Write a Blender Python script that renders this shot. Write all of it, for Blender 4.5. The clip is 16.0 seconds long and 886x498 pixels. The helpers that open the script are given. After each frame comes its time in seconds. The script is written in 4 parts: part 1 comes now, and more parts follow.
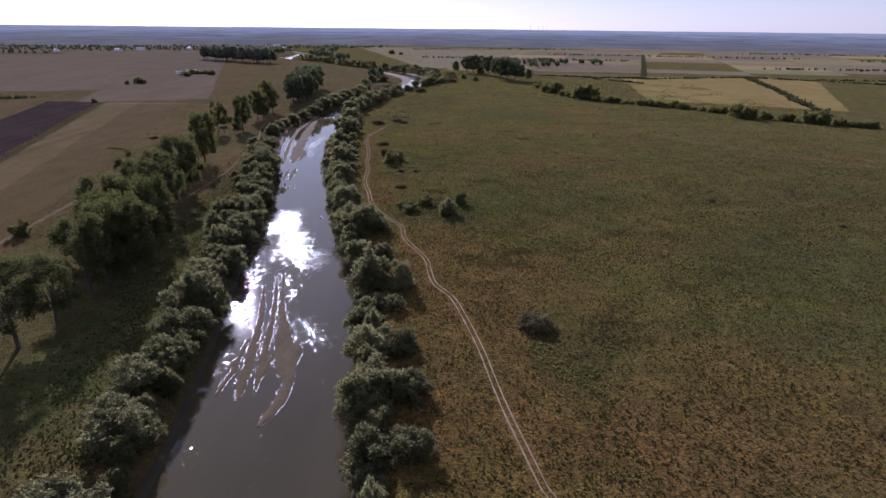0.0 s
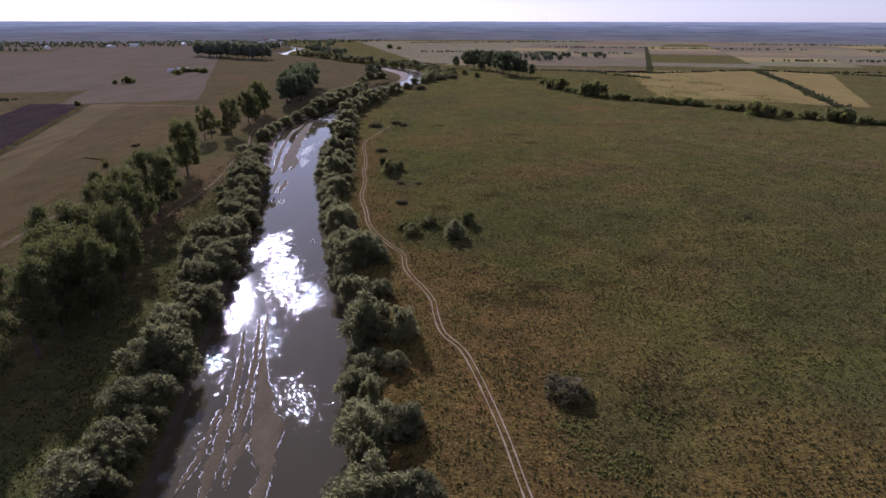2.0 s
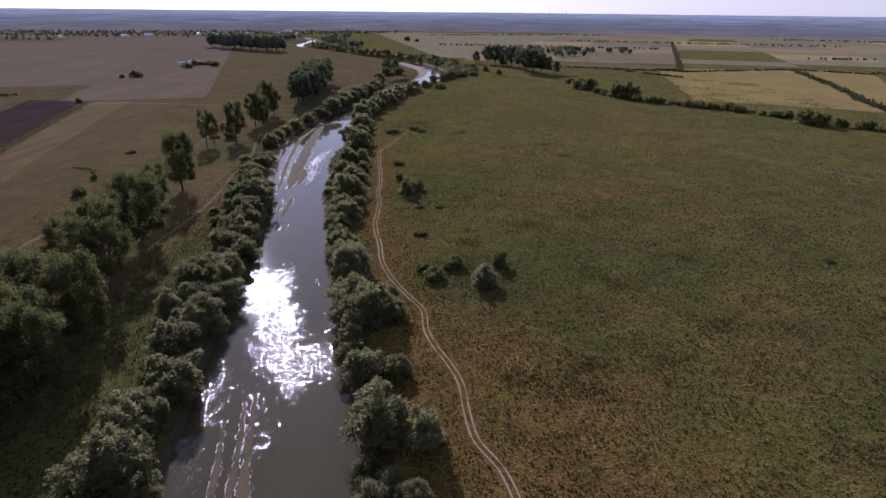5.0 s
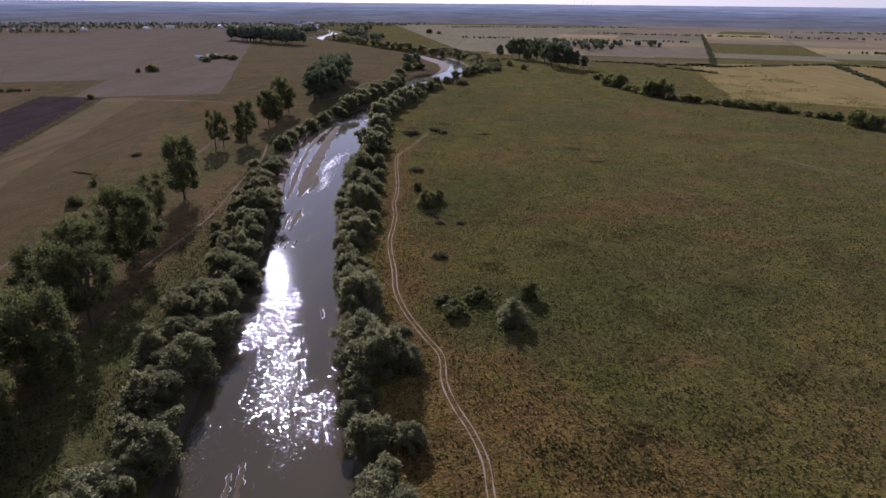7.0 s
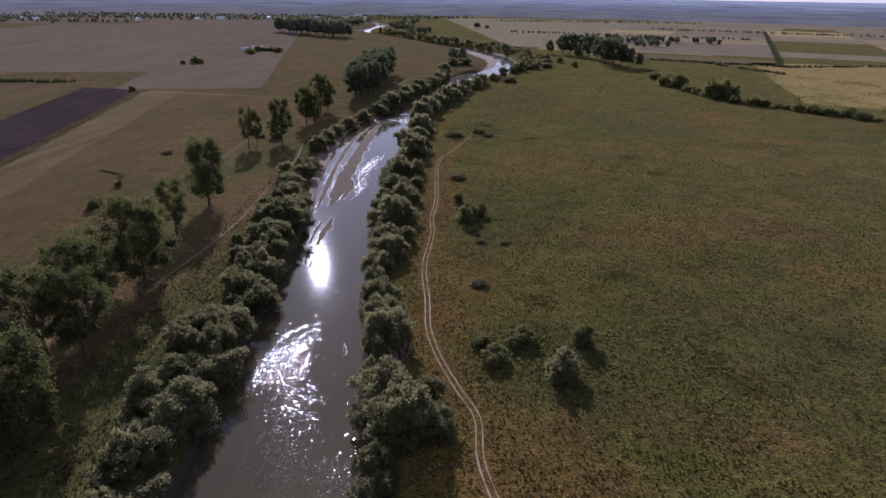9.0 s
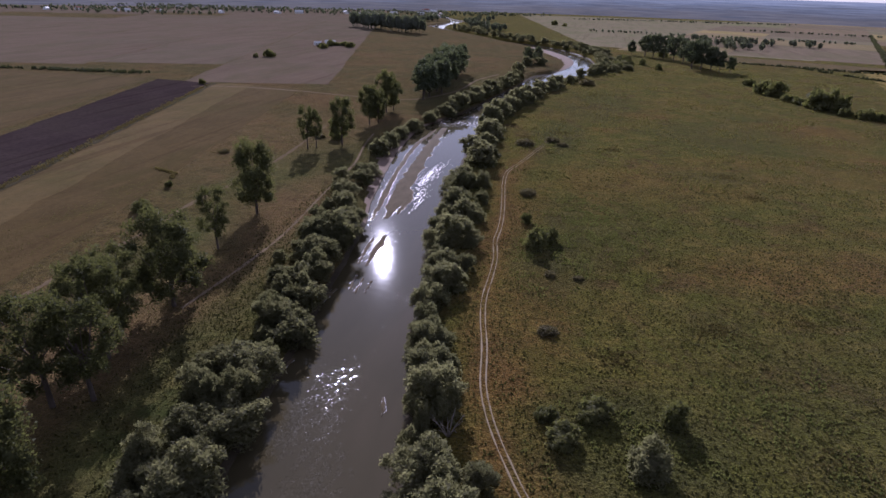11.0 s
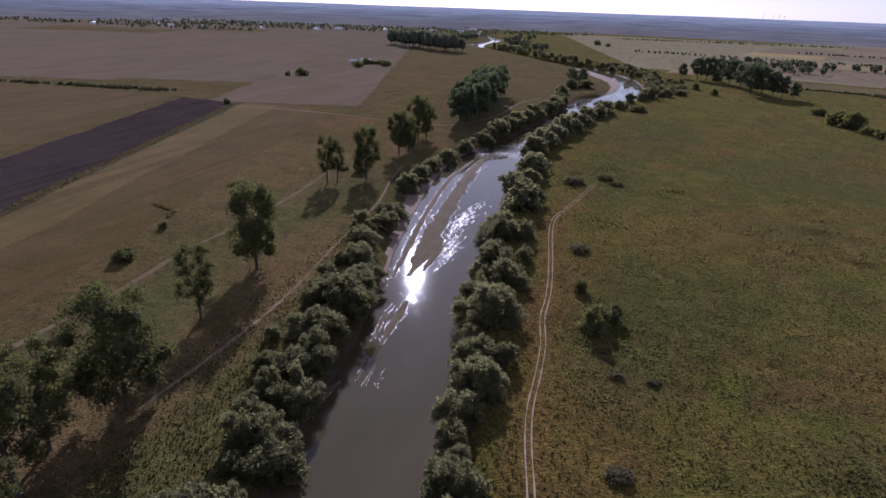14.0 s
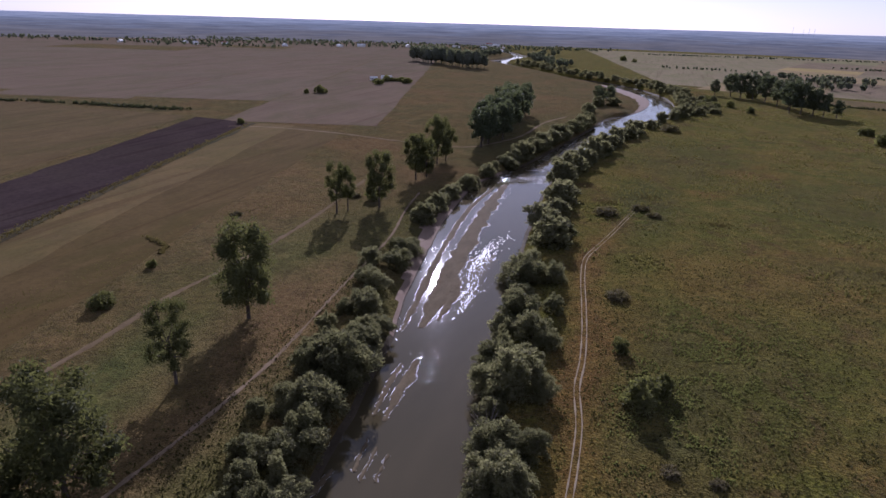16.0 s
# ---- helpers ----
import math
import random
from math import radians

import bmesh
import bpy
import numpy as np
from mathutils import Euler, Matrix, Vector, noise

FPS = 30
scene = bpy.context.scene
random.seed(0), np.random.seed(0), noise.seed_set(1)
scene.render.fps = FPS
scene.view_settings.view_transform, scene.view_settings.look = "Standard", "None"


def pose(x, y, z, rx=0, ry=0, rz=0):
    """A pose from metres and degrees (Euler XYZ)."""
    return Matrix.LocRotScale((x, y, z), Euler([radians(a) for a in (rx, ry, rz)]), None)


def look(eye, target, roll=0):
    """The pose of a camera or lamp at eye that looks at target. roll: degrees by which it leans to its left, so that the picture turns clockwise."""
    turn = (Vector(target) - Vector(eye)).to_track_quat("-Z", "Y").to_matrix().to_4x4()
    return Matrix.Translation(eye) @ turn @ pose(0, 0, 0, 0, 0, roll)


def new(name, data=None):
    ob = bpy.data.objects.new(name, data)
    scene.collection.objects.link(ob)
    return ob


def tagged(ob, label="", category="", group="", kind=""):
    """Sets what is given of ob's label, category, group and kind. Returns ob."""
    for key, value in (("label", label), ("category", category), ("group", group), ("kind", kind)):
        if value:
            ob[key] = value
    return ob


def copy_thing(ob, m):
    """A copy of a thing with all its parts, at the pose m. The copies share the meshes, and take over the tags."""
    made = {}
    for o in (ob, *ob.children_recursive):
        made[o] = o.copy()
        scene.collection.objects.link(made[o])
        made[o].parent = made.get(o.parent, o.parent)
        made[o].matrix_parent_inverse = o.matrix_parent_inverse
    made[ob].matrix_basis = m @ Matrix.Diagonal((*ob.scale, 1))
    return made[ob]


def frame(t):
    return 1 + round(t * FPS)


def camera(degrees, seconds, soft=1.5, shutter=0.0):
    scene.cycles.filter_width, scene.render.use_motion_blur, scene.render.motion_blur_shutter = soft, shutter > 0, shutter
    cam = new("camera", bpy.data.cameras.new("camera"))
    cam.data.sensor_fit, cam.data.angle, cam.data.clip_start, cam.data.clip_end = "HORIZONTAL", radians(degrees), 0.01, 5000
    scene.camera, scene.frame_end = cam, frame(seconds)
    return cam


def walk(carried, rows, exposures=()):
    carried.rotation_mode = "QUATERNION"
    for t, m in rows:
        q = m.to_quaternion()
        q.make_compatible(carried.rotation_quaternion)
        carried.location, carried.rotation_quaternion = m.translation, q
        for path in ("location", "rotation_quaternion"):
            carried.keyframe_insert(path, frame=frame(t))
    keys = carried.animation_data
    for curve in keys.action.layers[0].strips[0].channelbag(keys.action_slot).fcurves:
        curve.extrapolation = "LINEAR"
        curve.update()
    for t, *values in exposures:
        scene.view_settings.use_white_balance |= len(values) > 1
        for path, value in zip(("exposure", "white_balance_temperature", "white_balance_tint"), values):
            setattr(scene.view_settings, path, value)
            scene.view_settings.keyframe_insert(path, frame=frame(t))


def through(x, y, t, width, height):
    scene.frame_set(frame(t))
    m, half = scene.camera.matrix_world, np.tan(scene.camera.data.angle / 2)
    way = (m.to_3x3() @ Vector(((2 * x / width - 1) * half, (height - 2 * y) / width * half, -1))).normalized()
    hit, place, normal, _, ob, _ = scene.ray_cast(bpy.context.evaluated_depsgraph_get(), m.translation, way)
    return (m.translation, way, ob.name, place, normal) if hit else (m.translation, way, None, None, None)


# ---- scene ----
cam = camera(72.9, 16.0)
EXPOSE, KELVIN, TINT = 0.33, 5150, 34
PATH = [
    (0, (-1.209, -0.149, 74.535), (-1.201, 1.727, 73.841), 0.62),
    (0.5, (-1.471, 7.209, 74.378), (-1.465, 9.084, 73.681), 0.24),
    (1, (-2.029, 14.444, 75.075), (-2.023, 16.316, 74.371), 0.15),
    (1.5, (-2.682, 21.294, 75.813), (-2.675, 23.165, 75.105), 0.12),
    (2, (-3.298, 28.178, 76.847), (-3.290, 30.045, 76.132), 0.10),
    (2.5, (-4.053, 34.634, 77.658), (-4.051, 36.500, 76.939), 0.13),
    (3, (-4.632, 40.856, 78.433), (-4.644, 42.720, 77.708), 0.11),
    (3.5, (-5.277, 46.927, 79.237), (-5.296, 48.788, 78.506), 0.16),
    (4, (-6.329, 52.910, 79.871), (-6.350, 54.771, 79.138), 0.56),
    (6.5, (-8.255, 84.135, 81.964), (-8.334, 85.982, 81.202), 0.38),
    (7, (-8.751, 89.888, 82.091), (-8.853, 91.733, 81.325), 0.54),
    (7.5, (-9.195, 95.859, 82.208), (-9.324, 97.701, 81.438), 0.65),
    (8, (-9.644, 101.752, 82.256), (-9.805, 103.588, 81.481), 0.75),
    (8.5, (-10.132, 107.912, 82.236), (-10.328, 109.743, 81.456), 0.85),
    (9, (-10.714, 114.198, 82.174), (-10.948, 116.022, 81.388), 0.94),
    (9.5, (-11.460, 120.682, 81.932), (-11.739, 122.498, 81.142), 1.04),
    (12, (-17.830, 153.446, 81.359), (-18.340, 155.205, 80.558), 1.83),
    (12.5, (-19.674, 160.288, 81.183), (-20.198, 162.046, 80.386), 1.87),
    (13, (-22.022, 166.903, 80.851), (-22.556, 168.666, 80.071), 1.97),
    (13.5, (-23.888, 173.370, 81.007), (-24.431, 175.135, 80.238), 2.01),
    (14, (-25.898, 179.755, 80.923), (-26.447, 181.524, 80.168), 2.05),
    (14.5, (-27.364, 186.354, 80.321), (-27.927, 188.126, 79.584), 1.66),
    (15, (-29.758, 192.624, 80.592), (-30.336, 194.395, 79.864), 1.94),
    (15.5, (-31.671, 198.804, 80.855), (-32.273, 200.571, 80.137), 1.93),
    (16, (-32.638, 204.090, 80.798), (-33.262, 205.851, 80.085), 1.67),
]
walk(cam, [(t, look(eye, target, roll)) for t, eye, target, roll in PATH], exposures=((0.0, EXPOSE, KELVIN, TINT), (16.0, EXPOSE, KELVIN, TINT)))

# ---- world and sun ----
SUN_UP, SUN_LEFT = 24.3, 20.1
world = bpy.data.worlds.new("sky")
scene.world = world
world.use_nodes = True
wn = world.node_tree.nodes
sky = wn.new("ShaderNodeTexSky")
sky.sky_type = "NISHITA"
sky.sun_disc = False
sky.sun_elevation = radians(SUN_UP)
sky.sun_rotation = radians(-SUN_LEFT)
sky.altitude = 100
sky.air_density, sky.dust_density, sky.ozone_density = 1.0, 0.3, 1.0
wn["Background"].inputs["Strength"].default_value = 0.086
pale = wn.new("ShaderNodeHueSaturation")
pale.inputs["Saturation"].default_value = 0.52
world.node_tree.links.new(sky.outputs["Color"], pale.inputs["Color"])
veil = wn.new("ShaderNodeMix")  # thin even haze over the whole sky
veil.data_type = "RGBA"
veil.inputs[0].default_value = 0.45
veil.inputs[7].default_value = (4.4, 4.25, 4.1, 1)
world.node_tree.links.new(pale.outputs["Color"], veil.inputs[6])
world.node_tree.links.new(veil.outputs[2], wn["Background"].inputs["Color"])

sun = new("sun", bpy.data.lights.new("sun", "SUN"))
sun.data.energy, sun.data.angle, sun.data.color = 5.0, radians(0.53), (1.0, 0.93, 0.84)
ca = math.cos(radians(SUN_UP))
TO_SUN = Vector((-math.sin(radians(SUN_LEFT)) * ca, math.cos(radians(SUN_LEFT)) * ca, math.sin(radians(SUN_UP))))
sun.matrix_basis = look(TO_SUN * 300, (0, 0, 0))


# ---- materials ----
HAZE_SHEEN = 0.055  # sheen weight of the open land: dry grass tips plus imitated distance haze


class Nodes:
    """Short hands for building one node material."""

    def __init__(self, name):
        self.mat = bpy.data.materials.new(name)
        self.mat.use_nodes = True
        self.tree = self.mat.node_tree
        self.bsdf = self.tree.nodes["Principled BSDF"]
        self.out = self.tree.nodes["Material Output"]

    def add(self, kind, **props):
        n = self.tree.nodes.new(kind)
        for key, value in props.items():
            n.inputs[key].default_value = value
        return n

    def link(self, a, b):
        self.tree.links.new(a, b)

    def coords(self, scale=(1, 1, 1), turn=0.0):
        tc = self.add("ShaderNodeTexCoord")
        mp = self.add("ShaderNodeMapping")
        mp.inputs["Scale"].default_value = scale
        mp.inputs["Rotation"].default_value = (0, 0, turn)
        self.link(tc.outputs["Object"], mp.inputs["Vector"])
        return mp.outputs["Vector"]

    def noise(self, size, detail=4.0, rough=0.55, stretch=(1, 1, 1), turn=0.0, warp=0.0):
        n = self.add("ShaderNodeTexNoise")
        n.inputs["Scale"].default_value = 1.0 / size
        n.inputs["Detail"].default_value = detail
        n.inputs["Roughness"].default_value = rough
        n.inputs["Distortion"].default_value = warp
        self.link(self.coords(stretch, turn), n.inputs["Vector"])
        return n.outputs["Fac"]

    def ramp(self, fac, *stops):
        r = self.add("ShaderNodeValToRGB")
        els = r.color_ramp.elements
        while len(els) < len(stops):
            els.new(0.5)
        for el, (pos, col) in zip(els, stops):
            el.position = pos
            el.color = (*col, 1) if len(col) == 3 else col
        self.link(fac, r.inputs["Fac"])
        return r.outputs["Color"]

    def step(self, fac, a, b, lo=0.0, hi=1.0):
        m = self.add("ShaderNodeMapRange")
        m.interpolation_type = "SMOOTHSTEP"
        for key, v in (("From Min", a), ("From Max", b), ("To Min", lo), ("To Max", hi)):
            m.inputs[key].default_value = v
        self.link(fac, m.inputs["Value"])
        return m.outputs["Result"]

    def calc(self, op, a, b):
        m = self.add("ShaderNodeMath")
        m.operation = op
        for i, v in enumerate((a, b)):
            if isinstance(v, (int, float)):
                m.inputs[i].default_value = v
            else:
                self.link(v, m.inputs[i])
        return m.outputs[0]

    def mix(self, fac, a, b, how="MIX"):
        m = self.add("ShaderNodeMix")
        m.data_type, m.blend_type = "RGBA", how
        if isinstance(fac, (int, float)):
            m.inputs[0].default_value = fac
        else:
            self.link(fac, m.inputs[0])
        for i, v in ((6, a), (7, b)):
            if isinstance(v, tuple):
                m.inputs[i].default_value = (*v, 1)
            else:
                self.link(v, m.inputs[i])
        return m.outputs[2]

    def bump(self, height, strength, distance):
        b = self.add("ShaderNodeBump", Strength=strength, Distance=distance)
        self.link(height, b.inputs["Height"])
        self.link(b.outputs["Normal"], self.bsdf.inputs["Normal"])
        return b

    def finish(self, colour, rough=0.9, spec=0.2, haze_sheen=0.0):
        if isinstance(colour, tuple):
            self.bsdf.inputs["Base Color"].default_value = (*colour, 1)
        else:
            self.link(colour, self.bsdf.inputs["Base Color"])
        if isinstance(rough, (int, float)):
            self.bsdf.inputs["Roughness"].default_value = rough
        else:
            self.link(rough, self.bsdf.inputs["Roughness"])
        self.bsdf.inputs["Specular IOR Level"].default_value = spec
        # sheen pales the land at grazing view, imitating distance haze
        if haze_sheen:
            self.bsdf.inputs["Sheen Weight"].default_value = haze_sheen
            self.bsdf.inputs["Sheen Roughness"].default_value = 0.32
            self.bsdf.inputs["Sheen Tint"].default_value = (1.0, 0.93, 0.78, 1)
        return self.mat


def attribute(n, name):
    a = n.add("ShaderNodeAttribute")
    a.attribute_name = name
    return a.outputs["Fac"]


def grass_grain(n, col):
    """Blades, seed heads and bare gaps: a light and dark grain at three sizes."""
    for size, low, high in ((0.5, 0.5, 1.45), (1.6, 0.62, 1.3), (11.0, 0.84, 1.14)):
        g = n.ramp(n.noise(size, 5, 0.72), (0.33, (low, low, low)), (0.67, (high, high, high * 0.96)))
        col = n.mix(1.0, col, g, "MULTIPLY")
    return col


def meadow_material():
    n = Nodes("meadow")
    big, mid, fine = n.noise(70, 4, 0.6, warp=0.6), n.noise(9, 5, 0.65), n.noise(0.9, 3, 0.7)
    col = n.ramp(big, (0.32, (0.120, 0.082, 0.019)), (0.45, (0.094, 0.083, 0.016)), (0.57, (0.078, 0.076, 0.013)), (0.7, (0.120, 0.088, 0.019)))
    col = n.mix(n.step(mid, 0.42, 0.68, 0, 0.75), col, (0.139, 0.102, 0.026))
    col = n.mix(n.step(n.noise(26, 6, 0.68, warp=1.0), 0.5, 0.66, 0, 0.7), col, (0.085, 0.050, 0.020))
    dry = n.calc("MULTIPLY", attribute(n, "dry"), n.step(mid, 0.3, 0.6, 0.55, 1.0))
    col = n.mix(dry, col, n.ramp(n.noise(5, 5, 0.7), (0.3, (0.101, 0.050, 0.017)), (0.55, (0.159, 0.087, 0.027)), (0.75, (0.203, 0.124, 0.040))))
    lush = n.calc("MULTIPLY", attribute(n, "lush"), n.step(mid, 0.35, 0.6, 0.45, 1.0))
    col = n.mix(lush, col, (0.056, 0.058, 0.018))
    col = n.mix(n.step(fine, 0.35, 0.7, 0.0, 0.8), col, n.mix(0.6, col, (0.036, 0.034, 0.013)))
    col = grass_grain(n, col)
    n.bump(n.calc("ADD", n.noise(1.8, 5, 0.72), n.noise(0.6, 3, 0.65)), 1.0, 0.7)
    return n.finish(col, 1.0, 0.0, HAZE_SHEEN)


def dry_land_material():
    n = Nodes("dry_grassland")
    big, mid, fine = n.noise(60, 4, 0.6, warp=0.5), n.noise(8, 5, 0.65), n.noise(1.0, 3, 0.7)
    col = n.ramp(big, (0.32, (0.109, 0.069, 0.029)), (0.47, (0.090, 0.066, 0.024)), (0.58, (0.077, 0.064, 0.023)), (0.7, (0.102, 0.069, 0.027)))
    col = n.mix(n.step(mid, 0.45, 0.72, 0, 0.6), col, (0.141, 0.093, 0.040))
    lush = n.calc("MULTIPLY", attribute(n, "lush"), n.step(mid, 0.35, 0.6, 0.5, 1.0))
    col = n.mix(lush, col, n.ramp(n.noise(6, 4, 0.6), (0.35, (0.049, 0.066, 0.018)), (0.65, (0.102, 0.100, 0.031))))
    dry = n.calc("MULTIPLY", attribute(n, "dry"), n.step(mid, 0.3, 0.6, 0.5, 1.0))
    col = n.mix(dry, col, (0.156, 0.100, 0.048))
    col = n.mix(n.step(fine, 0.35, 0.7, 0.0, 0.5), col, n.mix(0.6, col, (0.039, 0.031, 0.015)))
    col = grass_grain(n, col)
    n.bump(n.calc("ADD", n.noise(1.6, 5, 0.72), n.noise(0.5, 3, 0.65)), 0.9, 0.5)
    return n.finish(col, 1.0, 0.0, HAZE_SHEEN)


def soil_material(name, dark, light, stripe=0.0, turn=0.0, fleck=0.5, weedy=0.55, haze_sheen=HAZE_SHEEN):
    """Farmland: two tones, furrows along one direction."""
    n = Nodes(name)
    col = n.ramp(n.noise(40, 4, 0.6), (0.3, dark), (0.7, light))
    streak = n.noise(9, 4, 0.6, (1, 0.06, 1), turn)
    col = n.mix(n.step(streak, 0.35, 0.7, 0, 0.6 if stripe else 0.25), col, tuple(0.5 * (a + b) * 1.25 for a, b in zip(dark, light)))
    col = n.mix(n.step(n.noise(2.2, 5, 0.7), 0.4, 0.7, 0, fleck), col, tuple(a * 0.7 for a in dark))
    if stripe:
        col = n.mix(n.step(n.noise(46, 6, 0.68, (1, 0.45, 1), turn, 0.8), 0.44, 0.62, 0, weedy), col, tuple(v * k for v, k in zip([0.5 * (a + b) for a, b in zip(dark, light)], (0.72, 0.86, 0.62))))
        col = n.mix(n.step(n.noise(7, 5, 0.7, (1, 0.5, 1), turn), 0.45, 0.7, 0, weedy * 0.8), col, tuple(v * k for v, k in zip(light, (1.12, 1.1, 0.95))))
    if stripe:
        furrow = n.noise(5.0, 4, 0.6, (1, 0.03, 1), turn)
        col = n.mix(n.step(furrow, 0.55, 0.66, 0, 0.5), col, tuple(v * k for v, k in zip(dark, (0.72, 0.62, 0.6))))
    n.bump(n.noise(0.9, 4, 0.7), 0.6, 0.2)
    return n.finish(col, 1.0, 0.0, haze_sheen)


def water_material():
    n = Nodes("river_water")
    turn = radians(-14)
    silt = n.ramp(n.noise(22, 4, 0.55, (1, 0.25, 1), turn), (0.3, (0.046, 0.038, 0.019)), (0.55, (0.062, 0.05, 0.026)), (0.75, (0.08, 0.061, 0.035)))
    # wind and current ruffle the surface in streaks that follow the flow
    ragged = n.calc("ADD", n.calc("MULTIPLY", n.noise(12, 8, 0.7, (1, 0.16, 1), turn, 0.5), 1.7), n.calc("MULTIPLY", n.noise(1.5, 5, 0.75, (1, 0.5, 1), turn, 0.4), 3.2))
    ruffle = n.step(n.calc("ADD", attribute(n, "ruffle"), n.calc("SUBTRACT", ragged, 2.45)), 0.5, 0.62, 0.0, 1.0)
    # each wavelet is a small facet with a tilt of its own
    cell = n.add("ShaderNodeTexVoronoi", Scale=1 / 0.16)
    n.link(n.coords((1, 0.75, 1), turn), cell.inputs["Vector"])
    swell = n.add("ShaderNodeTexNoise", Scale=1 / 2.2, Detail=2.0)
    n.link(n.coords((1, 1.4, 1), turn), swell.inputs["Vector"])
    tilt = []
    for source, amount in ((cell, n.calc("MULTIPLY", ruffle, 0.26)), (swell, n.calc("ADD", 0.012, n.calc("MULTIPLY", ruffle, 0.06)))):
        v = n.add("ShaderNodeVectorMath")
        v.operation = "SUBTRACT"
        n.link(source.outputs["Color"], v.inputs[0])
        v.inputs[1].default_value = (0.5, 0.5, 0.5)
        s = n.add("ShaderNodeVectorMath")
        s.operation = "SCALE"
        n.link(v.outputs[0], s.inputs[0])
        n.link(amount, s.inputs["Scale"])
        tilt.append(s.outputs[0])
    total = n.add("ShaderNodeVectorMath")
    total.operation = "ADD"
    n.link(tilt[0], total.inputs[0])
    n.link(tilt[1], total.inputs[1])
    flat = n.add("ShaderNodeVectorMath")
    flat.operation = "MULTIPLY_ADD"
    n.link(total.outputs[0], flat.inputs[0])
    flat.inputs[1].default_value = (1, 1, 0)
    flat.inputs[2].default_value = (0, 0, 1)
    unit = n.add("ShaderNodeVectorMath")
    unit.operation = "NORMALIZE"
    n.link(flat.outputs[0], unit.inputs[0])
    n.link(unit.outputs[0], n.bsdf.inputs["Normal"])
    mat = n.finish(silt, n.calc("ADD", 0.032, n.calc("MULTIPLY", ruffle, 0.05)), 0.5)
    n.bsdf.inputs["IOR"].default_value = 1.33
    return mat


def mud_material(name, a, b, wet=0.45):
    n = Nodes(name)
    col = n.ramp(n.noise(3.0, 5, 0.65, (1, 0.35, 1), radians(-14)), (0.3, a), (0.7, b))
    col = n.mix(n.step(n.noise(0.7, 4, 0.7), 0.4, 0.75, 0, 0.4), col, tuple(v * 0.6 for v in a))
    n.bump(n.noise(0.6, 4, 0.6), 0.5, 0.08)
    return n.finish(col, n.step(n.noise(2.0, 3, 0.6), 0.35, 0.65, wet, 0.95), 0.03)


def leaf_material(name, dark, light, glow=0.3, gloss=0.3, through=(1.0, 1.05, 0.6)):
    """Foliage: light through thin leaves, tint varying from plant to plant and clump to clump."""
    n = Nodes(name)
    info, geo = n.add("ShaderNodeObjectInfo"), n.add("ShaderNodeNewGeometry")
    f = n.calc("ADD", n.calc("MULTIPLY", info.outputs["Random"], 0.55), n.calc("MULTIPLY", geo.outputs["Random Per Island"], 0.45))
    col = n.ramp(f, (0.1, dark), (0.55, tuple(0.5 * (a + b) for a, b in zip(dark, light))), (0.95, light))
    mat = n.finish(col, 0.7, gloss)
    tr, mx = n.add("ShaderNodeBsdfTranslucent"), n.add("ShaderNodeMixShader")
    n.link(n.mix(1.0, col, through, "MULTIPLY"), tr.inputs["Color"])
    mx.inputs["Fac"].default_value = glow
    n.link(n.bsdf.outputs["BSDF"], mx.inputs[1])
    n.link(tr.outputs["BSDF"], mx.inputs[2])
    n.link(mx.outputs["Shader"], n.out.inputs["Surface"])
    return mat


def bark_material():
    n = Nodes("bark")
    col = n.ramp(n.noise(0.5, 5, 0.7, (1, 1, 0.2)), (0.3, (0.055, 0.042, 0.032)), (0.7, (0.14, 0.11, 0.085)))
    n.bump(n.noise(0.25, 4, 0.7, (1, 1, 0.15)), 0.8, 0.05)
    return n.finish(col, 0.9, 0.15)


def plain_material(name, a, b, size=2.0, rough=0.8):
    n = Nodes(name)
    return n.finish(n.ramp(n.noise(size, 4, 0.6), (0.3, a), (0.7, b)), rough, 0.3)


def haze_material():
    """The far rim of the plain: haze of kilometres of bright air painted as emission."""
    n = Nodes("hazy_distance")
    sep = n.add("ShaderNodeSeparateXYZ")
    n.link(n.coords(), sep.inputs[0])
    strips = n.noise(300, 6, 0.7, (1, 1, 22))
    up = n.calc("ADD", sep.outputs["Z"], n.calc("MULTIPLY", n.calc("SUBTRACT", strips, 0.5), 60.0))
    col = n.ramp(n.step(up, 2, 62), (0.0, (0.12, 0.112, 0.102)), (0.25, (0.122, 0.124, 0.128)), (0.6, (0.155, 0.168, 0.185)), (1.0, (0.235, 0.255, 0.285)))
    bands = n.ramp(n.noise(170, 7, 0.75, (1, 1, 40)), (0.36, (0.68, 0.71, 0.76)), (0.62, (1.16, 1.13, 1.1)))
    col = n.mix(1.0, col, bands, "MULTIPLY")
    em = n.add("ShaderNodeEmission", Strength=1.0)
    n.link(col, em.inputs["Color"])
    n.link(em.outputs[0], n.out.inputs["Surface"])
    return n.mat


MEADOW, DRYLAND, WATER = meadow_material(), dry_land_material(), water_material()
BANK = mud_material("bank_earth", (0.05, 0.04, 0.026), (0.085, 0.068, 0.042), 0.7)
BEACH = mud_material("beach_sand", (0.17, 0.125, 0.092), (0.235, 0.175, 0.13), 0.8)
BARMUD = mud_material("wet_silt", (0.085, 0.065, 0.037), (0.126, 0.098, 0.058), 0.85)
FOAM_GLINT = plain_material("foam", (0.4, 0.38, 0.35), (0.62, 0.6, 0.57), 0.4, 0.4)
DUST = soil_material("track_dust", (0.203, 0.160, 0.102), (0.290, 0.232, 0.153), fleck=0.4)
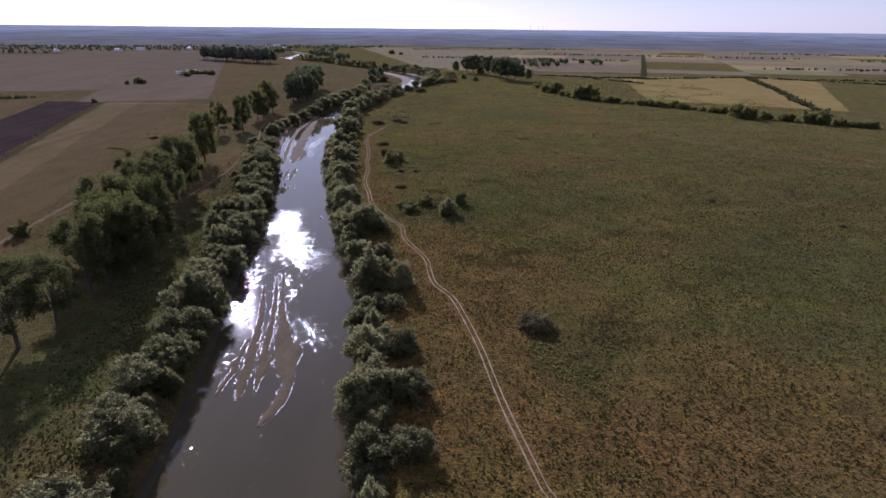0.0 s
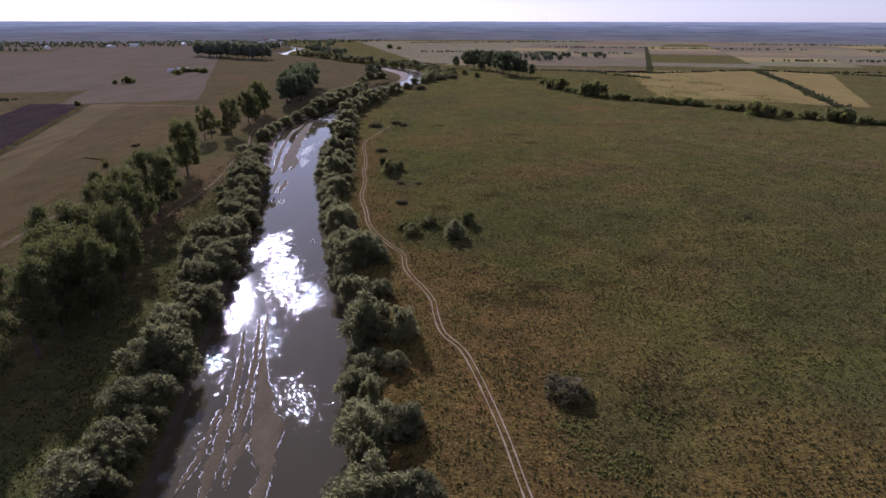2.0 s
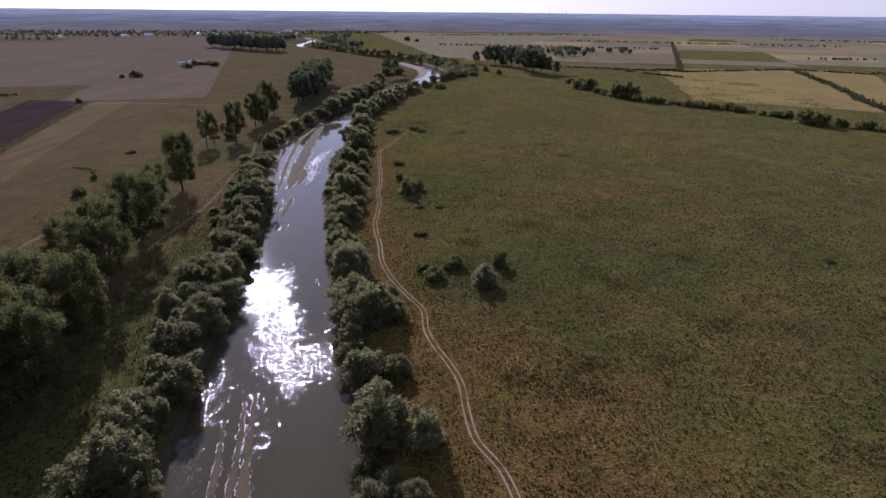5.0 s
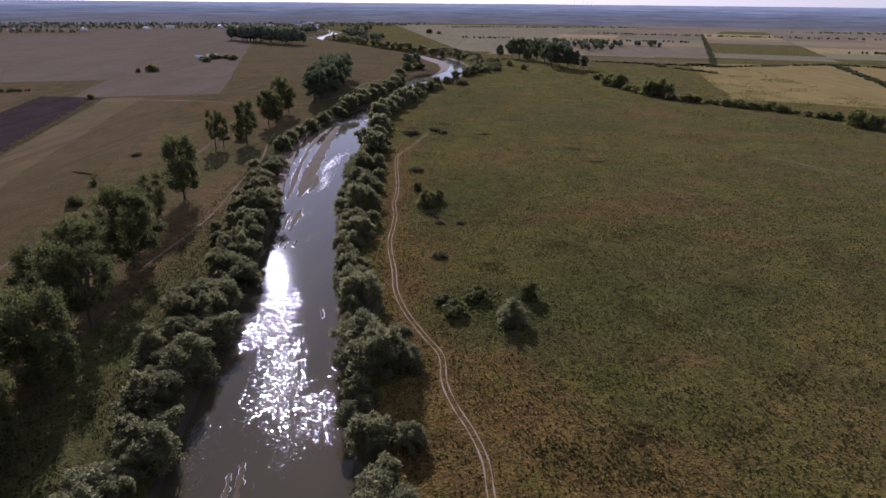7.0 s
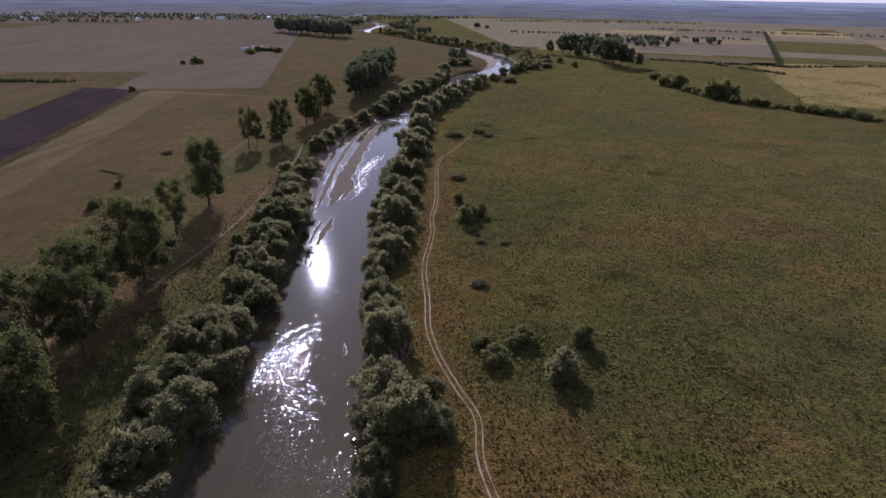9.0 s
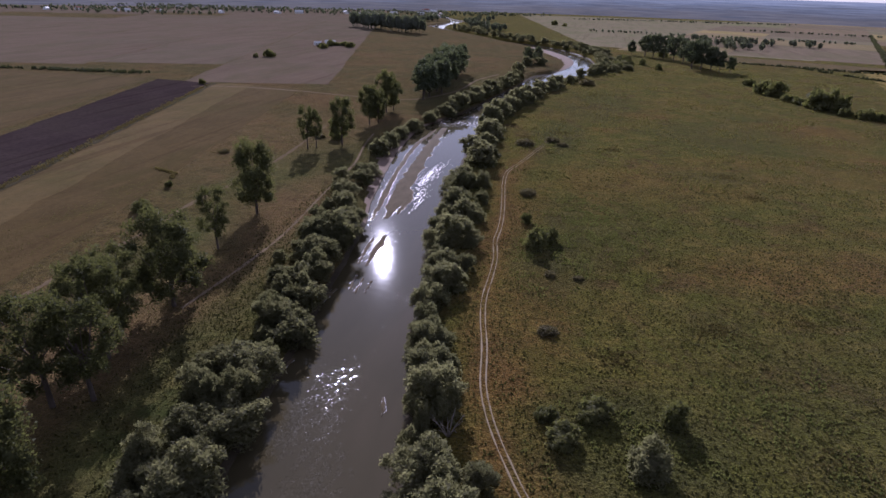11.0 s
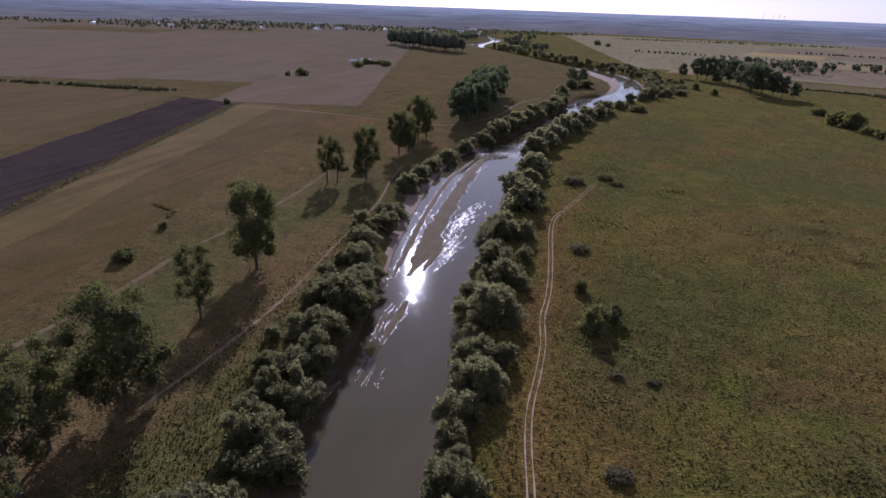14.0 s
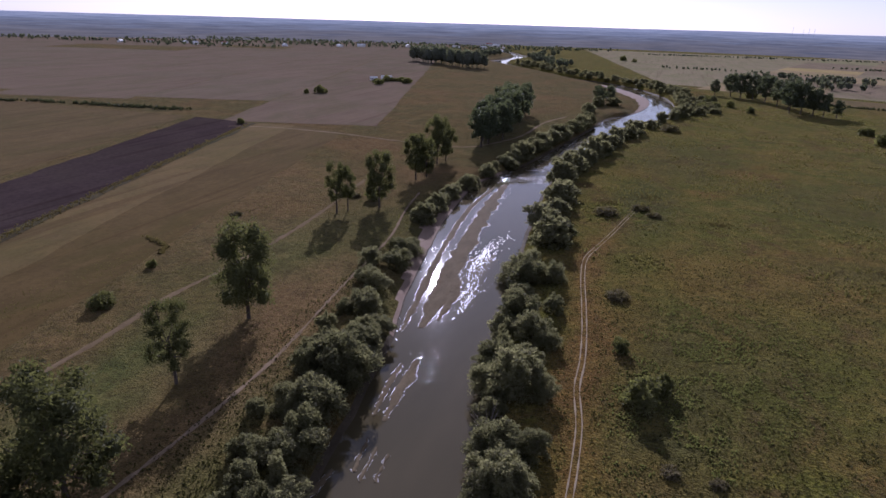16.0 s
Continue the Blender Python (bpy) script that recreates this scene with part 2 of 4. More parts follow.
PATHSOIL = soil_material("trodden_earth", (0.136, 0.100, 0.062), (0.192, 0.144, 0.092), fleck=0.4)
LANE = soil_material("worn_lane", (0.111, 0.080, 0.044), (0.145, 0.106, 0.060), fleck=0.5)
MARGIN = soil_material("weedy_margin", (0.042, 0.035, 0.019), (0.064, 0.051, 0.028), 1, radians(-17))
PLOUGH = soil_material("ploughed_soil", (0.032, 0.023, 0.022), (0.054, 0.040, 0.035), 1, radians(-17), 0.5, 0.2, 0.0)
STUBBLE = soil_material("yellow_stubble", (0.148, 0.105, 0.030), (0.215, 0.155, 0.045), 1, radians(17))
TANFIELD = soil_material("tan_field", (0.081, 0.058, 0.024), (0.112, 0.078, 0.032), 1, radians(-17))
BROWNFIELD = soil_material("brown_field", (0.062, 0.042, 0.016), (0.086, 0.059, 0.023), 1, radians(-17))
UMBERFIELD = soil_material("umber_field", (0.085, 0.056, 0.042), (0.115, 0.078, 0.058), 1, radians(17))
GREENFIELD = soil_material("green_field", (0.115, 0.108, 0.045), (0.15, 0.135, 0.06), 1, radians(17))
# far soils are paler than the near ones: distance haze mixed into the colour
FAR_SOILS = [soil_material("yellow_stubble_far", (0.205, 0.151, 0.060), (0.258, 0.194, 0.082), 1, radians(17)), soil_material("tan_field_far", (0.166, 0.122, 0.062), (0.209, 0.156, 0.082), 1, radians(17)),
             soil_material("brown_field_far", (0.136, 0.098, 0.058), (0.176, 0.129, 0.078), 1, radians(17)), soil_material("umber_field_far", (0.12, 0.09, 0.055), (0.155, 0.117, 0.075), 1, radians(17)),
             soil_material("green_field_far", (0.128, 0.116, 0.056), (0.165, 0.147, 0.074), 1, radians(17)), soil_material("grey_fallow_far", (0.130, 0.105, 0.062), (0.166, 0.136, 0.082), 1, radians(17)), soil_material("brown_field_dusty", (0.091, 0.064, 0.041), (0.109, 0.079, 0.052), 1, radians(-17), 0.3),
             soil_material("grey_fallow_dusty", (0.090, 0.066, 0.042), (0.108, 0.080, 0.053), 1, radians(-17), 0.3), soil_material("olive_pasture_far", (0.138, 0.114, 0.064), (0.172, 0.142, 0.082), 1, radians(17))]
WILLOW = leaf_material("willow_leaf", (0.128, 0.124, 0.065), (0.237, 0.224, 0.125), 0.68, 0.1, (1.0, 1.0, 0.75))
POPLAR = leaf_material("poplar_leaf", (0.078, 0.082, 0.033), (0.146, 0.144, 0.060), 0.58, 0.15, (1.0, 1.0, 0.65))
SHRUB = leaf_material("shrub_leaf", (0.11, 0.107, 0.045), (0.18, 0.17, 0.075), 0.58, 0.15)
BROWNSHRUB = leaf_material("dry_shrub_leaf", (0.115, 0.095, 0.05), (0.18, 0.145, 0.08), 0.45, 0.1)
# greyer and paler than the near leaves: distance haze painted into the leaf colour
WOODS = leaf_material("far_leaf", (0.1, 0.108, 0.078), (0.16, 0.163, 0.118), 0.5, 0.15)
GRASS = leaf_material("tussock_grass", (0.1, 0.095, 0.036), (0.26, 0.215, 0.1), 0.68, 0.15)
HEDGE = leaf_material("hedge_leaf", (0.062, 0.064, 0.036), (0.105, 0.104, 0.06), 0.35, 0.1)
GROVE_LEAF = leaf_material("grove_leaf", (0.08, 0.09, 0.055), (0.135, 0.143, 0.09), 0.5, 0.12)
WEED = leaf_material("yellow_weed", (0.07, 0.066, 0.028), (0.12, 0.107, 0.046), 0.45, 0.15)
DARKGRASS = leaf_material("dark_tussock_grass", (0.050, 0.048, 0.019), (0.094, 0.083, 0.035), 0.45, 0.1)
GREENWEED = leaf_material("green_weed", (0.1, 0.108, 0.04), (0.18, 0.175, 0.075), 0.65, 0.1)
WITHERED = leaf_material("withered_weed", (0.1, 0.078, 0.036), (0.155, 0.12, 0.06), 0.5, 0.1)
BARK = bark_material()
DEADWOOD = plain_material("grey_deadwood", (0.16, 0.13, 0.1), (0.27, 0.23, 0.18), 0.5, 0.9)
WHITEWALL = plain_material("white_plaster", (0.72, 0.7, 0.66), (0.82, 0.8, 0.77))
TIN = plain_material("pale_sheet_roof", (0.5, 0.49, 0.47), (0.65, 0.64, 0.62), 1.0, 0.6)
REDROOF = plain_material("red_roof_tile", (0.25, 0.1, 0.07), (0.33, 0.14, 0.09))
CONCRETE = plain_material("chimney_concrete", (0.3, 0.3, 0.32), (0.38, 0.38, 0.4), 8)
HAZE = haze_material()


# ---- mesh helpers ----
def mesh_of(name, verts, faces, mats, index=None, smooth=False):
    me = bpy.data.meshes.new(name)
    me.from_pydata([tuple(v) for v in verts], [], [tuple(f) for f in faces])
    for m in mats if isinstance(mats, (list, tuple)) else [mats]:
        me.materials.append(m)
    if index is not None:
        me.polygons.foreach_set("material_index", np.asarray(index, dtype=np.int32))
    if smooth:
        me.polygons.foreach_set("use_smooth", np.ones(len(me.polygons), dtype=bool))
    me.update()
    return me


def part(name, me, parent, label=""):
    ob = new(name, me)
    ob.parent = parent
    return tagged(ob, label)


def spline(points, n):
    """A smooth curve through a few points, n samples."""
    p = np.asarray(points, float)
    p = np.vstack([2 * p[0] - p[1], p, 2 * p[-1] - p[-2]])
    out = []
    for u in np.linspace(0, len(p) - 3 - 1e-9, n):
        i = int(u)
        t = u - i
        a, b, c, d = p[i:i + 4]
        out.append(0.5 * (2 * b + (c - a) * t + (2 * a - 5 * b + 4 * c - d) * t * t + (3 * b - a - 3 * c + d) * t ** 3))
    return np.array(out)


def smooth_curve(table):
    """x as a smooth function of y, from a few places along the river."""
    t = np.asarray(table, float)
    s = spline(t, 800)
    return lambda y: np.interp(y, s[:, 1], s[:, 0])


# ---- the river's two edges, upstream along +y ----
EDGE_R = smooth_curve([(18, -900), (4, -200), (-9, 20), (-16, 85), (-19, 111), (-21, 135), (-26, 165), (-36, 200), (-47, 245), (-58, 296), (-65, 340), (-71, 386),
                       (-77, 425), (-84, 500), (-83, 545), (-77, 632), (-64, 719), (-50, 752), (-32, 780), (-22, 845), (-23, 904), (-36, 991), (-72, 1080),
                       (-125, 1150), (-180, 1200), (-245, 1290), (-298, 1375), (-340, 1440), (-362, 1510), (-362, 1620), (-375, 1760), (-450, 1920), (-610, 2350), (-900, 3500), (-1100, 5200)])
EDGE_L = smooth_curve([(-30, -900), (-44, -200), (-49, 20), (-51, 85), (-54, 108), (-58, 135), (-67, 185), (-76, 235), (-84, 285), (-92, 331), (-100, 360), (-107, 395),
                       (-115, 439), (-120, 495), (-116, 521), (-107, 555), (-98, 620), (-87, 705), (-80, 775), (-58, 835), (-49, 915), (-58, 985), (-84, 1052),
                       (-120, 1116), (-165, 1165), (-230, 1262), (-318, 1385), (-362, 1445), (-402, 1510), (-395, 1625), (-410, 1770), (-490, 1930), (-660, 2370), (-960, 3530), (-1160, 5200)])
LAND_L, LAND_R = 4.0, 5.5


def wob(x, y, size, seed=0.0):
    return noise.noise(Vector((x / size + seed, y / size, seed * 1.7)))


TRACK = [(34, -60), (24, 20), (17.8, 68), (15.7, 77), (13.9, 86), (12, 95.7), (10.3, 106), (8.3, 120), (5, 137), (1.9, 149), (-2.7, 157.5), (-4.5, 167), (-5.4, 175), (-8, 183), (-11.6, 191),
         (-14.2, 199), (-15.6, 209.5), (-20.2, 218), (-24.8, 227), (-28.2, 235), (-30.8, 243.6), (-33.1, 257), (-36.2, 271), (-37.8, 282), (-38.4, 295), (-39.4, 308), (-41.7, 321), (-42.2, 333), (-43.6, 347),
         (-46, 364), (-49.3, 386), (-50.4, 402), (-47.9, 416), (-44, 436), (-38, 470)]
track_line = spline(TRACK, 260)
track_x = lambda y: np.interp(y, track_line[:, 1], track_line[:, 0])


def near_track(x, y):
    return abs(x - float(track_x(y)))


def blob(x, y, cx, cy, rx, ry):
    q = ((x - cx) / rx) ** 2 + ((y - cy) / ry) ** 2
    return max(0.0, 1 - q)


# (x, y, half width, half length, amount)
DRY_R = [(-4, 110, 22, 70, 0.9), (18, 150, 26, 45, 0.75), (-10, 190, 16, 40, 0.7), (-25, 290, 14, 60, 0.6), (-34, 330, 10, 60, 0.6), (45, 100, 40, 25, 0.5), (70, 95, 30, 30, 0.4), (60, 330, 30, 20, 0.5),
         (30, 420, 30, 40, 0.45), (150, 480, 60, 12, 0.6), (60, 190, 25, 20, 0.35), (110, 560, 50, 20, 0.5)]
DRY_R += [(18, 100, 34, 30, 0.9), (42, 84, 40, 26, 0.9), (75, 78, 40, 22, 0.8), (16, 128, 20, 26, 0.8), (30, 176, 12, 14, 0.7), (3, 186, 14, 20, 0.9), (-2, 196, 8, 26, 0.8), (-22, 262, 10, 16, 0.6), (-24, 292, 8, 14, 0.8)]
LUSH_R = [(0, 232, 24, 22, 1.0), (-22, 320, 16, 40, 0.9), (-10, 350, 25, 40, 0.5), (45, 250, 40, 40, 0.5), (30, 120, 14, 25, 0.7), (-35, 480, 16, 60, 0.8), (120, 180, 50, 40, 0.5), (160, 260, 50, 40, 0.5),
          (-20, 600, 40, 80, 0.6), (60, 520, 60, 50, 0.5), (90, 130, 25, 15, 0.6)]
pr = random.Random(44)
for _ in range(46):
    cx, cy, r = pr.uniform(-10, 240), pr.uniform(70, 620), pr.uniform(5, 16)
    (DRY_R if pr.random() < 0.55 else LUSH_R).append((cx, cy, r * pr.uniform(1.0, 2.2), r, pr.uniform(0.35, 0.75)))
DRY_L = [(-118, 235, 14, 60, 0.8), (-125, 330, 18, 50, 0.6), (-112, 300, 10, 60, 0.6), (-200, 420, 70, 90, 0.4), (-150, 480, 40, 60, 0.3)]
LUSH_L = [(-78, 130, 26, 80, 1.0), (-88, 230, 18, 60, 0.9), (-102, 310, 12, 60, 0.7), (-138, 290, 16, 50, 0.9), (-150, 380, 20, 70, 0.7), (-125, 150, 25, 60, 0.8), (-130, 420, 20, 60, 0.5), (-125, 620, 30, 100, 0.5)]


def bank_profile(d, side, y):
    """Height of the land at d metres from the water's edge."""
    top = LAND_R if side > 0 else LAND_L
    beach = 0.0
    if side < 0:
        beach = 26 * max(0, 1 - abs(y - 1010) / 200) + 9 * max(0, 1 - abs(y - 430) / 110)
    if d < beach:
        return 0.15 + 0.9 * d / beach
    d -= beach
    rise = 1 - math.exp(-(max(0, d) / 4.0) ** 1.6)
    return (0.15 if beach == 0 else 1.05) + (top - (0.15 if beach == 0 else 1.05)) * rise


def roll(x, y, d):
    """Slight unevenness of the river's margins, dying out on the plain."""
    return 0.25 * wob(x, y, 22) * max(0.0, 1 - d / 48)


def build_ground():
    ys = np.concatenate([np.arange(-900, 0, 60), np.arange(0, 700, 5), np.arange(700, 1300, 8), np.arange(1300, 2000, 25), np.linspace(2000, 4900, 40)])
    right = [0, 1.2, 2.5, 4, 6, 8, 11, 14, 18, 22, 26, 30, 35, 40, 46, 53, 60, 70, 80, 92, 105, 120, 140, 165, 195, 230, 280, 360, 500, 800, 1300, 2200, 3600, 4700]
    left = [0, 1.2, 2.5, 4, 6, 8, 11, 14, 18, 22, 26, 30, 35, 40, 46, 53, 60, 70, 80, 95, 115, 140, 180, 240, 330, 500, 800, 1300, 2200, 3600, 4700]
    bed = [0.15, 0.5, 0.85]
    cols = [("L", d) for d in reversed(left)] + [("B", f) for f in bed] + [("R", d) for d in right]
    verts, dry, lush = [], [], []
    for y in ys:
        y = float(y)
        xl, xr = float(EDGE_L(y)), float(EDGE_R(y))
        for kind, d in cols:
            dr = lu = 0.0
            if kind == "B":
                x, z = xl + (xr - xl) * d, -1.4
            elif kind == "L":
                x = xl - d - (0.7 * wob(xl, y, 5, 3) if d < 12 else 0)
                z = bank_profile(d, -1, y)
                if d > 12:
                    z += roll(x, y, d)
                dr = max([a * blob(x, y, cx, cy, rx, ry) ** 0.6 for cx, cy, rx, ry, a in DRY_L])
                lu = max([a * blob(x, y, cx, cy, rx, ry) ** 0.6 for cx, cy, rx, ry, a in LUSH_L])
            else:
                x = xr + d + (0.7 * wob(xr, y, 5, 7) if d < 12 else 0)
                z = bank_profile(d, 1, y)
                if d > 12:
                    z += roll(x, y, d)
                dr = max([a * blob(x, y, cx, cy, rx, ry) ** 0.6 for cx, cy, rx, ry, a in DRY_R])
                lu = max([a * blob(x, y, cx, cy, rx, ry) ** 0.6 for cx, cy, rx, ry, a in LUSH_R])
                if 0 < y < 460:
                    dr = max(dr, 0.9 * max(0, 1 - near_track(x, y) / 9), 0.7 * max(0, 1 - abs(x - 6 - float(track_x(y))) / 13) * (1 if y < 300 else 0))
            verts.append((x, y, z))
            dry.append(dr)
            lush.append(lu)
    w = len(cols)
    faces, index = [], []
    nl = len(left)
    for j in range(len(ys) - 1):
        for i in range(w - 1):
            faces.append((j * w + i, j * w + i + 1, (j + 1) * w + i + 1, (j + 1) * w + i))
            yy = ys[j]
            beachy = 26 * max(0, 1 - abs(yy - 1010) / 200) + 9 * max(0, 1 - abs(yy - 430) / 110)
            if i < nl - 1:
                dd = left[nl - 1 - i]
                index.append(3 if dd <= beachy else 2 if dd <= 1.2 else 1)
            elif i < nl + 3:
                index.append(2)
            else:
                dd = right[i - nl - 3]
                index.append(2 if dd < 1 else 0)
    me = mesh_of("ground", verts, faces, [MEADOW, DRYLAND, BANK, BEACH], index, True)
    for name, vals in (("dry", dry), ("lush", lush)):
        me.attributes.new(name, "FLOAT", "POINT").data.foreach_set("value", vals)
    return tagged(new("ground", me), "flat river plain of green meadow and dry brown grass", "ground", kind="structure")


ground = build_ground()


def land(x, y):
    """Height of the ground at a place."""
    xl, xr = float(EDGE_L(y)), float(EDGE_R(y))
    if x > xr:
        d = x - xr
        return bank_profile(d, 1, y) + (roll(x, y, d) if d > 12 else 0)
    if x < xl:
        d = xl - x
        return bank_profile(d, -1, y) + (roll(x, y, d) if d > 12 else 0)
    return 0.0


# wind-ruffled stretches of the river
RIFFLES = [([(-71, 217.8), (-71.8, 229.8), (-66.3, 235.3), (-61.4, 226.4), (-60.9, 218), (-66.6, 215)], 8.5, 0.82),
           ([(-62, 221), (-53, 223), (-46, 203), (-37.6, 201), (-34, 186), (-41.6, 178.5), (-45, 175), (-51.7, 186), (-57, 197), (-61, 212)], 9.5, 0.84),
           ([(-67, 249), (-60, 250), (-56, 236), (-50, 212), (-60, 210), (-66.7, 222), (-73, 221), (-74, 227)], 9.5, 0.62),
           ([(-41.9, 144), (-34.9, 146.8), (-26.6, 133.5), (-30, 125.2), (-35.1, 133.3)], 7.6, 0.78),
           ([(-67.9, 194.6), (-65.8, 197.5), (-61.2, 181.8), (-57.2, 166), (-62.4, 168)], 6.6, 0.82), ([(-61.5, 159.8), (-56.3, 161.9), (-50, 140.6), (-53.5, 142.1), (-58.9, 150.5)], 6.6, 0.82),
           ([(-54.6, 130.1), (-52.6, 133), (-49.5, 121), (-51.9, 118.6), (-51.6, 104.5), (-53.2, 111.7)], 5.7, 0.8), ([(-49.7, 91.4), (-50, 94.6), (-46.3, 91.4), (-44.5, 86.1), (-46.8, 86.8)], 5.7, 0.74),
           ([(-44, 216), (-39.1, 209.3), (-33.6, 192), (-36.2, 191.7)], 6.6, 0.78), ([(-50, 178), (-46, 172), (-43, 160), (-46, 150), (-52, 165)], 9.5, 0.66),
           ([(-118, 520), (-100, 555), (-86, 550), (-76, 520), (-92, 516), (-108, 512)], 17.1, 0.85),
           ([(-110, 640), (-95, 690), (-70, 700), (-72, 640), (-90, 590)], 30.0, 0.6)]


def ripple_patch(x, y, poly, soft):
    """About 1 well inside an outline and 0 well outside it."""
    inside, near = False, 1e9
    for (ax, ay), (bx, by) in zip(poly, poly[1:] + poly[:1]):
        if (ay > y) != (by > y) and x < ax + (y - ay) / (by - ay) * (bx - ax):
            inside = not inside
        ex, ey = bx - ax, by - ay
        k = max(0.0, min(1.0, ((x - ax) * ex + (y - ay) * ey) / (ex * ex + ey * ey)))
        near = min(near, math.hypot(x - ax - k * ex, y - ay - k * ey))
    return max(0.0, min(1.0, 0.5 + (near if inside else -near) / soft))


def build_water():
    ys = np.concatenate([np.arange(-900, 40, 40), np.arange(40, 80, 5), np.arange(80, 256, 1.6), np.arange(256, 700, 4), np.arange(700, 1300, 10), np.linspace(1300, 4900, 90)])
    us = np.linspace(-0.06, 1.06, 36)
    verts, ruffle = [], []
    for y in ys:
        xl, xr = float(EDGE_L(y)), float(EDGE_R(y))
        for u in us:
            x = xl + (xr - xl) * u
            verts.append((x, float(y), 0.0))
            r = max(weight * ripple_patch(x, y, poly, soft) for poly, soft, weight in RIFFLES)
            if y > 700:
                r = max(r, 0.4)
            ruffle.append(r)
    w = len(us)
    faces = [(j * w + i, j * w + i + 1, (j + 1) * w + i + 1, (j + 1) * w + i) for j in range(len(ys) - 1) for i in range(w - 1)]
    me = mesh_of("river", verts, faces, WATER, smooth=True)
    me.attributes.new("ruffle", "FLOAT", "POINT").data.foreach_set("value", ruffle)
    return tagged(new("river", me), "murky shallow river water glittering in low sun", "river", kind="structure")


build_water()


def ribbon(line, width, z_of, lift, mat, name, wobble=0.3):
    """A strip that lies on the land along a line of (x, y)."""
    line = np.asarray(line)
    t = np.gradient(line, axis=0)
    t /= np.linalg.norm(t, axis=1)[:, None]
    nrm = np.stack([-t[:, 1], t[:, 0]], 1)
    verts, faces = [], []
    for i, (p, q) in enumerate(zip(line, nrm)):
        w = width * (1 + wobble * wob(p[0], p[1], 2.5, 9)) / 2
        for k in (-1, -0.5, 0.5, 1):
            a = p + q * w * k
            verts.append((a[0], a[1], z_of(a[0], a[1]) + (lift if abs(k) < 0.9 else lift * 0.2)))
    for i in range(len(line) - 1):
        for k in range(3):
            faces.append((4 * i + k, 4 * i + k + 1, 4 * i + 5 + k, 4 * i + 4 + k))
    return mesh_of(name, verts, faces, mat, smooth=True)


def offset_line(line, d):
    t = np.gradient(line, axis=0)
    t /= np.linalg.norm(t, axis=1)[:, None]
    return line + np.stack([-t[:, 1], t[:, 0]], 1) * d


def build_tracks():
    track = tagged(new("dirt_track"), "pale dusty two-rut farm track through the meadow", "dirt track", kind="structure")
    line = spline(TRACK, 520)
    for side in (-0.62, 0.62):
        part("rut", ribbon(offset_line(line, side), 0.3, land, 0.1, DUST, "rut", 0.9), track, "bare sandy wheel rut")
    for pts, w, label in (([(-112, 255), (-111, 280), (-111, 301), (-113, 321), (-117, 350), (-119, 370), (-123, 400), (-131, 432), (-136, 460)], 0.9, "narrow trodden path beside the willow bank"),
                          ([(-150, 180), (-155, 240), (-156, 295), (-159, 325), (-158, 352), (-160, 400), (-170, 470)], 1.8, "faint worn farm lane along the field edge"),
                          ([(-330, 566), (-300, 577), (-247, 579), (-200, 573), (-164, 571), (-144, 582), (-127, 631), (-124, 698), (-113, 745)], 2.0, "pale trodden path across the dry grassland"),
                          ([(148, 418), (181, 374), (207, 345), (236, 321), (290, 280)], 2.0, "faint worn path across the meadow")):
        line = spline(pts, 150)
        tagged(new("footpath", ribbon(line, w, land, 0.13, LANE if "faint" in label else PATHSOIL, "footpath", 0.9)), label, "path", kind="structure")


build_tracks()


# ---- farmland ----
def field(corners, mat, lift, label, steps=40):
    """A parcel of farmland with slightly uneven edges, lying on the land."""
    c = np.asarray(corners, float)
    verts, faces = [], []
    for j in range(steps + 1):
        for i in range(steps + 1):
            u, v = i / steps, j / steps
            p = (c[0] * (1 - u) + c[1] * u) * (1 - v) + (c[3] * (1 - u) + c[2] * u) * v
            rim = max(0.0, 1 - 7 * min(u, 1 - u), 1 - 7 * min(v, 1 - v))
            if rim > 0:
                p = p + 2.6 * rim * np.array([wob(p[0], p[1], 14, 2), wob(p[0], p[1], 14, 4)])
            verts.append((float(p[0]), float(p[1]), (LAND_R if p[0] > EDGE_R(p[1]) else LAND_L) + lift))
    w = steps + 1
    faces = [(j * w + i, j * w + i + 1, (j + 1) * w + i + 1, (j + 1) * w + i) for j in range(steps) for i in range(steps)]
    return tagged(new("field", mesh_of("field", verts, faces, mat)), label, "field", kind="structure")


field([(-158, 120), (-292, 590), (-321, 587), (-176, 120)], TANFIELD, 0.06, "strip of pale tan harvested farmland")
field([(-175, 100), (-326, 584), (-379, 590), (-227, 100)], PLOUGH, 0.1, "freshly ploughed dark brown field")
field([(-132, 120), (-246, 585), (-292, 590), (-158, 120)], BROWNFIELD, 0.03, "strip of brown fallow farmland")
field([(-169.5, 100), (-321.5, 586), (-326, 584), (-175, 100)], MARGIN, 0.14, "rough weedy margin beside the ploughed field")
field([(-234, 90), (-388, 588), (-700, 575), (-560, 90)], BROWNFIELD, 0.04, "wide brown harvested field")
field([(211, 633), (286, 606), (472, 956), (274, 963)], STUBBLE, 0.06, "yellow stubble field beyond the hedge")
field([(286, 606), (373, 560), (560, 930), (472, 956)], STUBBLE, 0.075, "yellow stubble field beside a ditch")
field([(110, 990), (300, 925), (320, 990), (120, 1060)], TANFIELD, 0.06, "pale tan strip of farmland")


